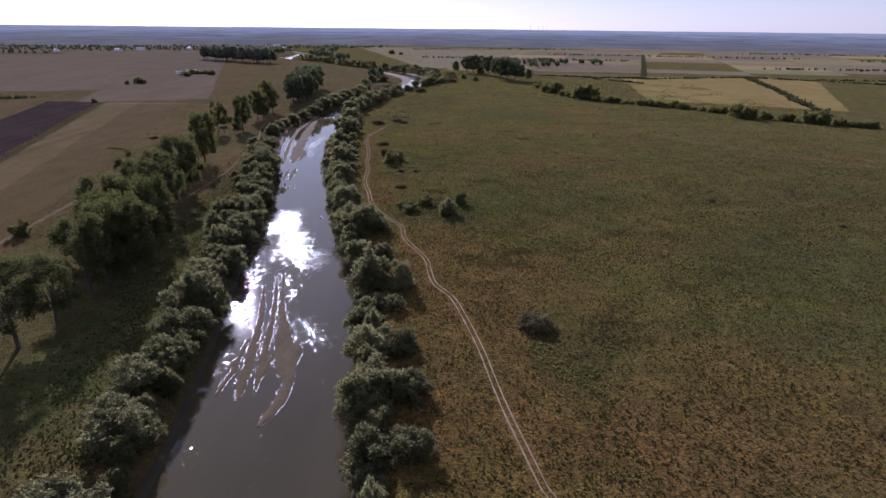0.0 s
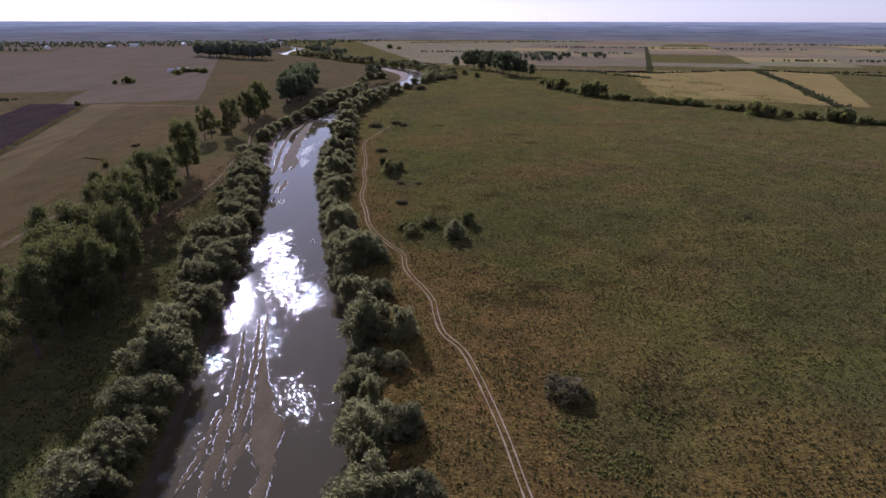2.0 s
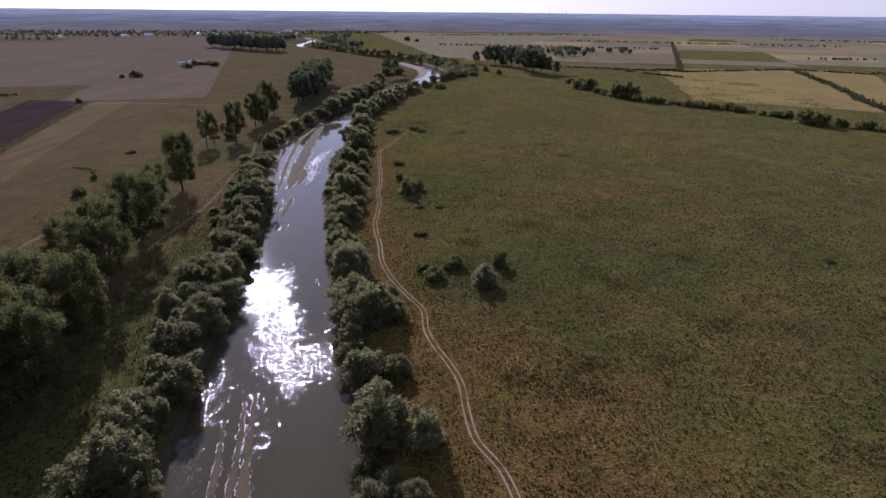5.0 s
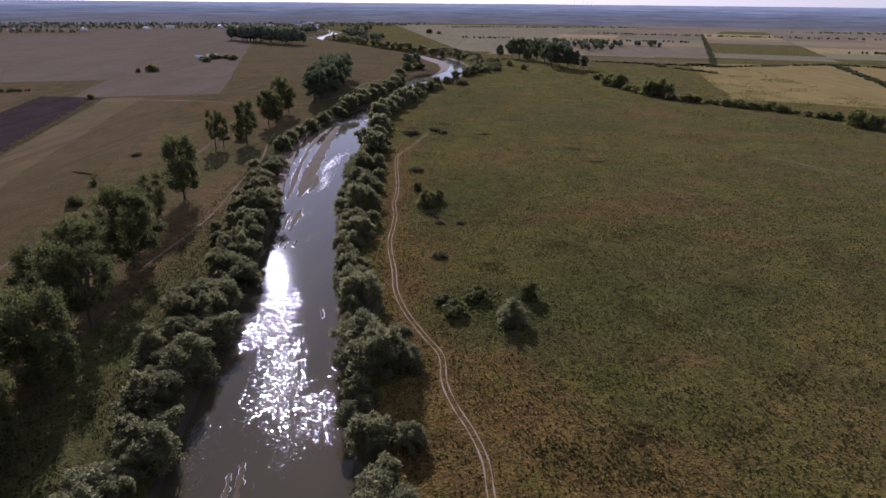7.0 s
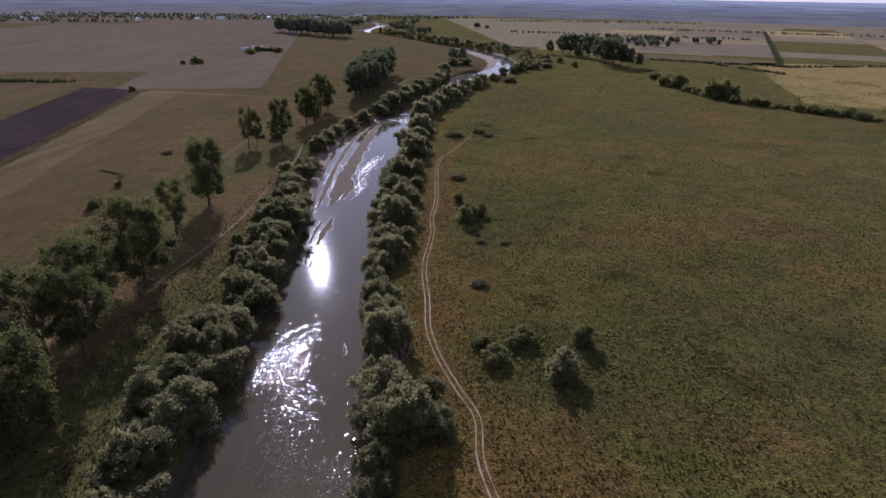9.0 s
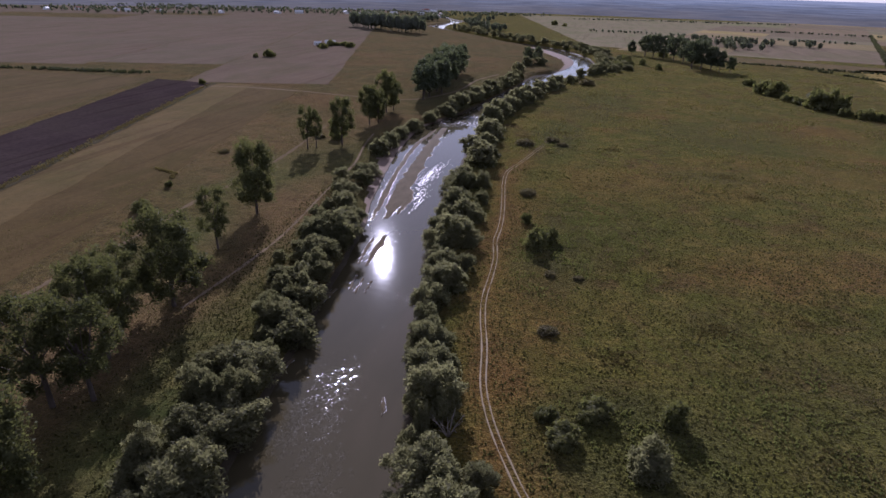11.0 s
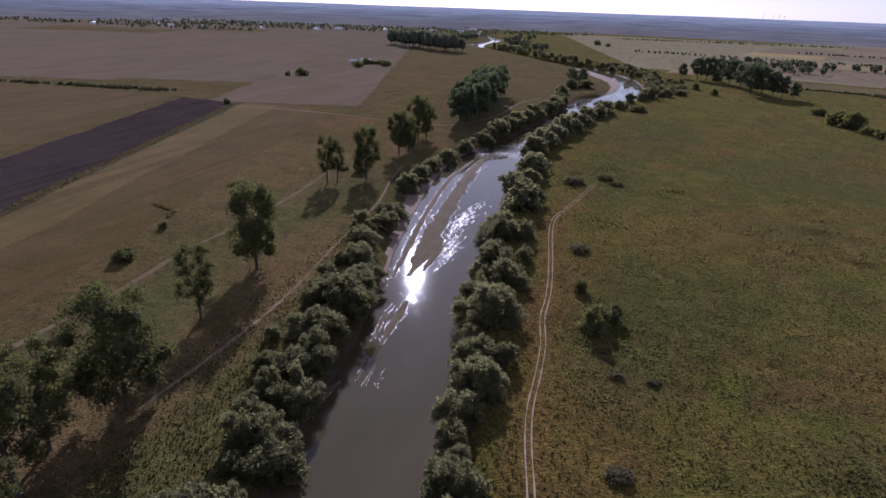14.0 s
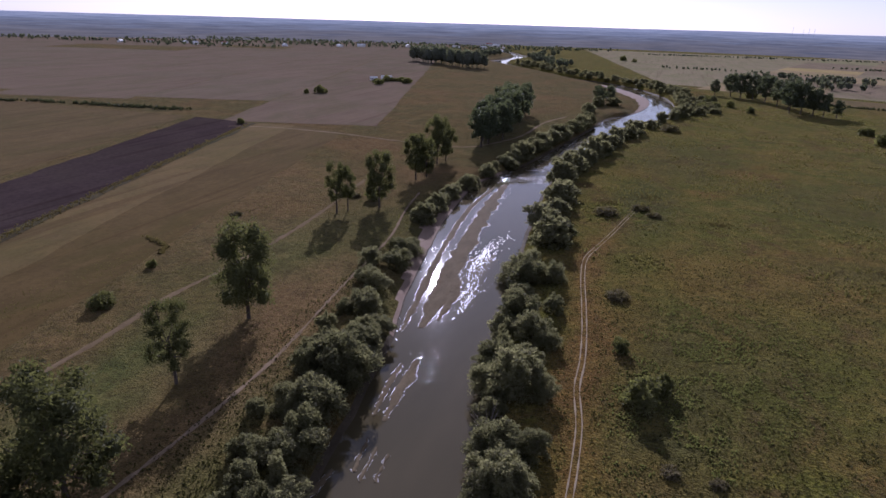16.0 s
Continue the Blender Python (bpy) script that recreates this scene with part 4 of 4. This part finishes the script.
for x, y, r in ((-33, 745, 5), (-24, 768, 5), (-15, 790, 6), (-12, 815, 5)):
    put(wr.choice(far_willows), x, y, wr.uniform(0, 6.28), r / 4.6)

# poplars in a row on the dry side
poplars = [poplar_proto(31, 15000, 0.31, wide=8.6, bare=0.17), poplar_proto(35, 16000, 0.31, wide=8.8, bare=0.17), poplar_proto(33, 13000, 0.31, wide=7.8, bare=0.2)]
loose_poplars = [poplar_proto(41, 11500, 0.28, loose=True, wide=7.8, bare=0.27, label="thin-crowned poplar with bare limbs showing"), poplar_proto(44, 11500, 0.28, loose=True, wide=8.2, bare=0.32, label="thin-crowned poplar with bare limbs showing")]
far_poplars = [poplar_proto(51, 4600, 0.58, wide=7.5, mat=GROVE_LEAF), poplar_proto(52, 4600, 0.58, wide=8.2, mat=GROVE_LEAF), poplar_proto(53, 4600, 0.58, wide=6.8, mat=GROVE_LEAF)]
for p in poplars + loose_poplars + far_poplars:
    p["group"] = "poplars on the plain"
# (x, y, height, kind, spread)
POPLAR_ROW = [(-97, 92, 20, 1, 1.1), (-98.5, 122, 22, 3, 1.15), (-94, 130, 20, 4, 1.1), (-96, 149, 23, 3, 1.15), (-97, 160, 23, 0, 0.95), (-92, 167, 22, 1, 0.95), (-99, 174, 22, 1, 0.95), (-97, 191, 23, 0, 0.95), (-108, 178, 21, 0, 1.05), (-110, 189, 24, 1, 1.15)]
POPLAR_ROW += [(-111, 214, 24, 3, 1.15), (-105, 218, 22, 4, 1.1), (-113, 231, 24, 3, 1.1), (-121, 234, 20, 4, 1.0), (-118, 241, 22, 3, 1.05), (-114.5, 255.5, 25, 1, 1.08)]
POPLAR_ROW += [(-125, 291, 20, 3, 0.9), (-130, 323, 26, 0, 0.98), (-155, 415, 21, 3, 0.85), (-152.5, 420, 19, 4, 0.75), (-142.5, 430, 24, 2, 0.9), (-147, 482, 23, 2, 0.9), (-144, 489, 19, 0, 0.85)]
POPLAR_ROW += [(-150, 521, 26, 1, 0.85), (-148, 530, 21, 2, 0.85)]
for x, y, h, kind, spread in POPLAR_ROW:
    put((poplars + loose_poplars)[kind], x, y, wr.uniform(0, 6.28), h / 24 * spread, h / 24)
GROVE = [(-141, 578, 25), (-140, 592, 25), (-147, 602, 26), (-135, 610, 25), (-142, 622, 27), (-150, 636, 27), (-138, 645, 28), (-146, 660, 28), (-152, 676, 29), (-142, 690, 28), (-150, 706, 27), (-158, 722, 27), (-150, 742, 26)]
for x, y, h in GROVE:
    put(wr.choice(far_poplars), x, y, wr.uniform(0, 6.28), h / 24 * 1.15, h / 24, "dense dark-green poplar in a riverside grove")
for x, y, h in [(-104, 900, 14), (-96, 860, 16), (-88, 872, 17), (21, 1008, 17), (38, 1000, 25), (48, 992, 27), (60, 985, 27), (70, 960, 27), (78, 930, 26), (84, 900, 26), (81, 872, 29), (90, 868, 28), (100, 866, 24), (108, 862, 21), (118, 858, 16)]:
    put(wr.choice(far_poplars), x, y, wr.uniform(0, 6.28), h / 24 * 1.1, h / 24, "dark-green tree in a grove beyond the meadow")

# bushes standing in the meadow
bushes = [willow_proto(200 + i, 2600, 0.25, SHRUB, "bush", 2.6, 4.6, "rounded dark-green bush standing in the meadow") for i in range(3)]
brown_bushes = [willow_proto(210 + i, 2400, 0.25, BROWNSHRUB, "bush", 2.8, 3.0, "low brown bush half withered in the meadow") for i in range(2)]
far_bushes = [willow_proto(220 + i, 700, 0.55, SHRUB, "bush", 3.2, 4.4, "dark-green hedge bush at a field edge") for i in range(3)]
round_bush = willow_proto(205, 4200, 0.26, WILLOW, "bush", 3.6, 4.6, "round grey-green willow bush standing in the meadow")
put(bushes[1], -171, 313, 0.4, 1.5, 0.85, "low wide dark-green bush on the dry plain")
put(round_bush, 1.5, 226, 0.6, 1.15, 1.3)
for x, y, s in [(-8, 239, 1.35), (-13.5, 230, 1.3), (-17, 236, 0.9)]:
    put(bushes[2], x, y, wr.uniform(0, 6.28), s, s * 0.62, "low spreading dark bush in rough meadow grass")
for x, y, s, k in [(7, 241, 1.15, 1), (-28.5, 320, 1.5, 0), (-24.5, 326, 1.05, 2), (-34, 341, 0.8, 1), (-35, 345, 0.55, 2), (-180, 340, 0.6, 2), (-149, 200, 1.2, 0)]:
    put(bushes[k], x, y, wr.uniform(0, 6.28), s)
for x, y, s in [(22, 132, 1.5), (-38, 373, 1.1), (-49, 458, 1.6), (-36, 470, 1.2), (-30, 462, 0.9), (-20, 268, 0.8), (-26, 700, 2.4), (-22, 300, 0.6), (-14, 300, 0.5), (115, 249, 0.6), (-160, 440, 1.0), (-190, 395, 0.8), (150, 215, 0.5)]:
    put(wr.choice(brown_bushes), x, y, wr.uniform(0, 6.28), s * 1.15, s * 0.6)


def dead_shrub(x, y, tall, seed):
    """A leafless grey shrub: bare forked stems."""
    rng = np.random.default_rng(seed)
    thing = tagged(new("dead_shrub"), "leafless grey shrub with bare forked stems on the bank", "shrub")
    thing.matrix_basis = pose(x, y, land(x, y) - 0.1, 0, 0, 0)
    for i in range(9):
        a, lean = i * 0.7 + rng.uniform(-0.2, 0.2), rng.uniform(0.3, 0.8)
        tip = np.array([math.cos(a) * lean * tall, math.sin(a) * lean * tall, tall * rng.uniform(0.6, 1.0)])
        fork = tip * 0.55 + np.array([0, 0, tall * 0.08])
        twig = fork + (tip - fork) * 0.9 + rng.normal(size=3) * tall * 0.14
        v, f = joined([tube([(0, 0, -0.2), fork, tip], [0.14, 0.08, 0.03], 5), tube([fork, (fork + twig) / 2 + 0.1, twig], [0.07, 0.04, 0.02], 4)])
        part("stem", mesh_of("stem", v, f, DEADWOOD, smooth=True), thing)


for x, y, tall, seed in ((-57, 303, 6.0, 71), (-56, 296, 5.0, 72), (-60, 309, 4.0, 73), (-34, 226, 4.5, 74)):
    dead_shrub(x, y, tall, seed)


def hedge(points, step, size, jitter=4.0, label=""):
    line = spline(points, 400)
    run = np.concatenate([[0], np.cumsum(np.linalg.norm(np.diff(line, axis=0), axis=1))])
    s = 0.0
    while s < run[-1]:
        x, y = np.interp(s, run, line[:, 0]), np.interp(s, run, line[:, 1])
        if wob(x, y, 35, 17) > -0.28:
            k = size * wr.uniform(0.6, 1.3)
            put(wr.choice(far_bushes), x + wr.uniform(-jitter, jitter), y + wr.uniform(-jitter, jitter), wr.uniform(0, 6.28), k, k * wr.uniform(0.6, 1.0), label)
        s += step * wr.uniform(0.6, 1.4)


hedge([(118, 800), (124, 705), (146, 645), (165, 615), (196, 593), (238, 553), (262, 515), (294, 485), (340, 455), (420, 420)], 6.5, 1.35)
for x, y, s in ((120, 712, 2.4), (128, 700, 2.6), (143, 652, 2.9), (149, 644, 3.2), (156, 636, 2.6), (252, 505, 2.2), (250, 515, 2.4), (290, 487, 2.0), (298, 480, 2.2), (60, 1000, 2), (8, 900, 2), (15, 860, 1.6), (30, 890, 1.5), (45, 850, 1.4), (2, 845, 1.6)):
    put(wr.choice(far_bushes), x, y, wr.uniform(0, 6.28), s)
hedge([(-374, 905), (-392, 930), (-360, 950), (-345, 935)], 4, 1.5, 6)
for x, y, s in ((-385, 784, 1.7), (-378, 780, 1.4), (-392, 770, 1.0), (-136, 1677, 2.4), (-110, 1640, 1.6), (-330, 580, 0.9), (-165, 470, 1.0), (-150, 440, 1.2)):
    put(wr.choice(far_bushes), x, y, wr.uniform(0, 6.28), s)


def scatter(name, pts, mat, rng, low, high, wide, label, category, blades=4):
    """Many small tufts in one sheet: each a few leaning blades."""
    n = len(pts)
    pts = np.asarray(pts)
    verts = np.zeros((n, blades, 3, 3))
    h = rng.uniform(low, high, size=n)
    for b in range(blades):
        a = rng.uniform(0, 2 * math.pi, size=n)
        w = wide * rng.uniform(0.6, 1.2, size=n) * 0.5
        out = rng.uniform(0.1, 0.7, size=n) * h
        dx, dy = np.cos(a), np.sin(a)
        verts[:, b, 0] = pts + np.stack([-dy * w, dx * w, 0 * w - 0.05], 1)
        verts[:, b, 1] = pts + np.stack([dy * w, -dx * w, 0 * w - 0.05], 1)
        verts[:, b, 2] = pts + np.stack([dx * out, dy * out, h * rng.uniform(0.7, 1.1, size=n)], 1)
    v = verts.reshape(-1, 3)
    me = mesh_of(name, v, np.arange(len(v)).reshape(-1, 3), mat)
    tagged(new(name, me), label, category, kind="stuff")


def tuft_places(rng, count, x0, x1, y0, y1, keep):
    out = []
    while len(out) < count:
        x, y = rng.uniform(x0, x1), rng.uniform(y0, y1)
        if keep(x, y):
            out.append((x, y, land(x, y)))
    return out


gr = np.random.default_rng(8)
def fade(x, y, d0, d1, d):
    return d < d0 or (d < d1 and gr.random() > (d - d0) / (d1 - d0))


def meadow_spot(x, y):
    if x < EDGE_R(y) + 8 or near_track(x, y) < 1.6:
        return False
    return fade(x, y, 120, 420, y - 60) and wob(x, y, 16, 3) + 0.5 * wob(x, y, 5, 4) > gr.uniform(-0.6, 0.1)


def bank_spot(x, y):
    d = EDGE_L(y) - x
    return d > 6 and fade(x, y, 14, 36, d) and wob(x, y, 11, 9) > gr.uniform(-0.6, 0.2)


scatter("meadow_tussocks", tuft_places(gr, 60000, -80, 300, 55, 480, meadow_spot), GRASS, gr, 0.12, 0.36, 0.4, "olive grass tussocks dotted over the meadow", "grass", 3)
scatter("small_tussocks", tuft_places(gr, 46000, -60, 240, 55, 430, lambda x, y: x > EDGE_R(y) + 9 and near_track(x, y) > 1.5 and fade(x, y, 150, 380, y - 60) and wob(x, y, 9, 61) > gr.uniform(-0.9, 0.3)), DARKGRASS, gr, 0.18, 0.52, 0.55, "small dark grass tussocks scattered over the meadow", "grass", 3)
scatter("dark_tussocks", tuft_places(gr, 14000, -70, 280, 55, 460, lambda x, y: meadow_spot(x, y) and wob(x, y, 24, 51) + 0.6 * wob(x, y, 7, 52) > gr.uniform(-0.3, 0.5)), DARKGRASS, gr, 0.2, 0.48, 0.55, "dark olive grass tussocks in the rough meadow", "grass", 4)
scatter("dry_side_tussocks", tuft_places(gr, 14000, -200, -50, 55, 470, lambda x, y: x < EDGE_L(y) - 9 and wob(x, y, 14, 6) > gr.uniform(-0.6, 0.2)), GRASS, gr, 0.12, 0.32, 0.36, "brown-green grass tussocks on the dry river side", "grass")
scatter("bank_weeds", tuft_places(gr, 9000, -120, -54, 55, 400, bank_spot), WEED, gr, 0.15, 0.5, 0.45, "yellow-green tall weeds behind the willow bank", "weeds", 5)
scatter("meadow_weeds", tuft_places(gr, 5000, -60, 40, 60, 480, lambda x, y: x > EDGE_R(y) + 8 and near_track(x, y) > 2.5 and wob(x, y, 6, 41) > 0.05 and max(blob(x, y, *q[:4]) for q in LUSH_R[:11]) > gr.uniform(0.1, 0.9)), GREENWEED, gr, 0.2, 0.55, 0.6, "green weeds in damp hollows of the meadow", "weeds", 5)


PATCHES = [(15, 173), (23, 173), (25, 186), (44, 187), (41, 135), (40, 125), (20, 280), (36, 239), (41, 292), (41, 229), (-3.5, 261), (46, 427), (53, 398), (-5, 462), (-50, 476), (-33, 494), (24, 184), (7, 178), (19, 180), (62, 205), (85, 168), (70, 250)]
weed_places = []
for px, py in PATCHES:
    for _ in range(int(gr.uniform(60, 170))):
        x, y = px + gr.normal() * 3.0, py + gr.normal() * 2.4
        weed_places.append((x, y, land(x, y)))
scatter("withered_weeds", weed_places, WITHERED, gr, 0.2, 0.6, 0.5, "withered brown weed patches in the meadow", "weeds", 5)


def margin_spots(rng, a, b, n, wide):
    k = rng.uniform(0, 1, size=n)
    out = []
    for u in k:
        x, y = a[0] + (b[0] - a[0]) * u, a[1] + (b[1] - a[1]) * u
        if wob(x, y, 9, 31) > rng.uniform(-0.5, 0.1):
            out.append((x + rng.normal() * wide, y + rng.normal() * wide, LAND_L))
    return out


scatter("field_margin_weeds", margin_spots(gr, (-175, 108), (-323, 578), 3000, 1.4) + margin_spots(gr, (-206, 362), (-191, 357), 260, 0.5) + margin_spots(gr, (-190, 357), (-186, 350), 120, 0.5), WITHERED, gr, 0.3, 0.9, 0.9, "brown weeds on the margin of the ploughed field", "weeds", 5)


def line_spots(rng, points, n, wide, base):
    out = []
    for a, c in zip(points, points[1:]):
        m = int(n * math.hypot(c[0] - a[0], c[1] - a[1]) / 100)
        out += [(x, y, base) for x, y, _ in margin_spots(rng, a, c, m, wide)]
    return out


HEDGEROWS = [([(335, 530), (372, 645), (411, 759), (467, 956)], 260, 2.6, LAND_R), ([(109, 976), (202, 948), (302, 914), (380, 938), (468, 967), (610, 857), (800, 800)], 150, 1.8, LAND_R), ([(202, 954), (235, 890), (269, 836)], 150, 1.5, LAND_R),
             ([(560, 930), (760, 905), (1000, 880)], 120, 1.8, LAND_R), ([(-620, 560), (-560, 590), (-470, 604), (-415, 614)], 220, 3.0, LAND_L), ([(295, 913), (420, 1310), (560, 1760)], 130, 2.0, LAND_R)]
for pts, n, wide, base in HEDGEROWS:
    scatter("hedgerow", line_spots(gr, pts, n, wide, base), HEDGE, gr, 1.0, 3.2, 2.4, "thin dark-green hedgerow between farm fields", "hedge", 6)


def rough_spot(x, y):
    return x > EDGE_R(y) + 12 and wob(x, y, 30, 23) + 0.5 * wob(x, y, 9, 24) > gr.uniform(0.0, 0.5)


scatter("rough_meadow_clumps", tuft_places(gr, 12000, -110, 330, 400, 900, rough_spot), GRASS, gr, 0.4, 1.0, 1.0, "coarse brown grass clumps in the far meadow", "grass")


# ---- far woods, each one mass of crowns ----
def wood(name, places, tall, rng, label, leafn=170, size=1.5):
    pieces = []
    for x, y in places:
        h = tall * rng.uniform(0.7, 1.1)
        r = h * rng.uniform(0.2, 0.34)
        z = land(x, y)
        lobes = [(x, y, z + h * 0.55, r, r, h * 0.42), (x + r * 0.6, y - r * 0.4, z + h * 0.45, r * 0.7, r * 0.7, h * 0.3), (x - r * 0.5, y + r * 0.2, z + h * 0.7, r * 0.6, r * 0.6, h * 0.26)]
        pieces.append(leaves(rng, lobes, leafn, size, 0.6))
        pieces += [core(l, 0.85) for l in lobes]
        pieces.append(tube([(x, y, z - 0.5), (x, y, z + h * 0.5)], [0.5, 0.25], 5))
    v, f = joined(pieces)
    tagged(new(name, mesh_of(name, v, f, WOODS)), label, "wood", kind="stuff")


def along(rng, a, b, n, spread):
    return [(a[0] + (b[0] - a[0]) * k + rng.normal() * spread, a[1] + (b[1] - a[1]) * k + rng.normal() * spread) for k in rng.uniform(0, 1, size=n)]


fr = np.random.default_rng(15)
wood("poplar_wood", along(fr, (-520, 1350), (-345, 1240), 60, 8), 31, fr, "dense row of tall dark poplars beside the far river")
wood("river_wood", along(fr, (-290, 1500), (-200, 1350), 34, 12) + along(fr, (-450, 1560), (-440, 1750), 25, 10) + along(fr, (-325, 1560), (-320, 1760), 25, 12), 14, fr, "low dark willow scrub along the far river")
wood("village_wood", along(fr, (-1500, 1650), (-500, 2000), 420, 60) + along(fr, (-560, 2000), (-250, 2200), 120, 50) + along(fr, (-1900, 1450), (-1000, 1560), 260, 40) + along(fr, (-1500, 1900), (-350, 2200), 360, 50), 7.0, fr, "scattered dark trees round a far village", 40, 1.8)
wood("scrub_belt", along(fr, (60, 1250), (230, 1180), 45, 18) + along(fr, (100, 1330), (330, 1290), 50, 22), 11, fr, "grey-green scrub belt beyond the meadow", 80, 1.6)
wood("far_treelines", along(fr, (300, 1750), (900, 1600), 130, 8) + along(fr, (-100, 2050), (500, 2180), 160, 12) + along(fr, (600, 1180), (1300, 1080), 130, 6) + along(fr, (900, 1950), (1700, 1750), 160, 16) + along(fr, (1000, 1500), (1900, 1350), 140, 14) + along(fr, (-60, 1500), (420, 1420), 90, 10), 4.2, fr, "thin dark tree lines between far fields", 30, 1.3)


# ---- buildings ----
def house(x, y, turn, length, depth, height, roof_mat, label):
    thing = tagged(new("house"), label, "house")
    thing.matrix_basis = pose(x, y, LAND_L, 0, 0, turn)
    l, d, r = length / 2, depth / 2, height + depth * 0.3
    v = [(-l, -d, -0.3), (l, -d, -0.3), (l, d, -0.3), (-l, d, -0.3), (-l, -d, height), (l, -d, height), (l, d, height), (-l, d, height), (-l, 0, r), (l, 0, r)]
    part("wall", mesh_of("wall", v, [(0, 1, 5, 4), (2, 3, 7, 6), (1, 2, 6, 9, 5), (3, 0, 4, 8, 7)], WHITEWALL), thing)
    o = 0.5
    v = []
    for s in (-1, 1):
        for xx in (-l - o, l + o):
            for yy, z in ((s * (d + o), height - 0.25), (0, r + 0.1), (0, r + 0.3), (s * (d + o), height - 0.05)):
                v.append((xx, yy, z))
    f = []
    for b in (0, 8):
        f += [(b, b + 1, b + 5, b + 4), (b + 3, b + 2, b + 6, b + 7), (b, b + 3, b + 7, b + 4), (b, b + 1, b + 2, b + 3), (b + 4, b + 5, b + 6, b + 7)]
    part("roof", mesh_of("roof", v, f, roof_mat), thing)
    for k in (-0.5, 0.5):
        part("window", mesh_of("window", [(k * l - 0.6, -d - 0.03, 1), (k * l + 0.6, -d - 0.03, 1), (k * l + 0.6, -d - 0.03, 2.3), (k * l - 0.6, -d - 0.03, 2.3)], [(0, 1, 2, 3)], UMBERFIELD), thing)
    return thing


hr = random.Random(6)
house(-386, 957, 15, 14, 8, 3.2, TIN, "small white farm building with pale sheet roof")
house(-400, 946, 40, 9, 6, 2.6, TIN, "small white shed with pale sheet roof")
for x, y in [(-900, 1750), (-860, 1800), (-1010, 1650), (-1180, 1620), (-1260, 1560), (-1210, 1540), (-760, 1900), (-640, 1980), (-690, 1850), (-560, 2000), (-520, 2080), (-1400, 1480), (-1350, 1530), (-480, 1900), (-590, 2250), (-640, 2330)]:
    house(x, y, hr.uniform(0, 180), hr.uniform(11, 30), hr.uniform(8, 12), hr.uniform(3, 5), hr.choice([TIN, TIN, REDROOF]), "far white village house with pale roof")


def chimney(x, y, h, r):
    v, f = tube([(0, 0, 0), (0, 0, h * 0.5), (0, 0, h)], [r, r * 0.8, r * 0.65], 10)
    thing = tagged(new("chimney"), "tall grey industrial chimney on the horizon", "chimney")
    thing.matrix_basis = pose(x, y, LAND_R, 0, 0, 0)
    part("shaft", mesh_of("shaft", v, f, CONCRETE), thing)
    part("rim", mesh_of("rim", *tube([(0, 0, h - 2), (0, 0, h + 0.5)], [r * 0.8, r * 0.8], 10), CONCRETE), thing)


for x, y, h, r in ((590, 4300, 92, 0.9), (645, 4300, 83, 0.9), (672, 4300, 83, 0.9), (698, 4290, 83, 0.9)):
    chimney(x, y, h, r)
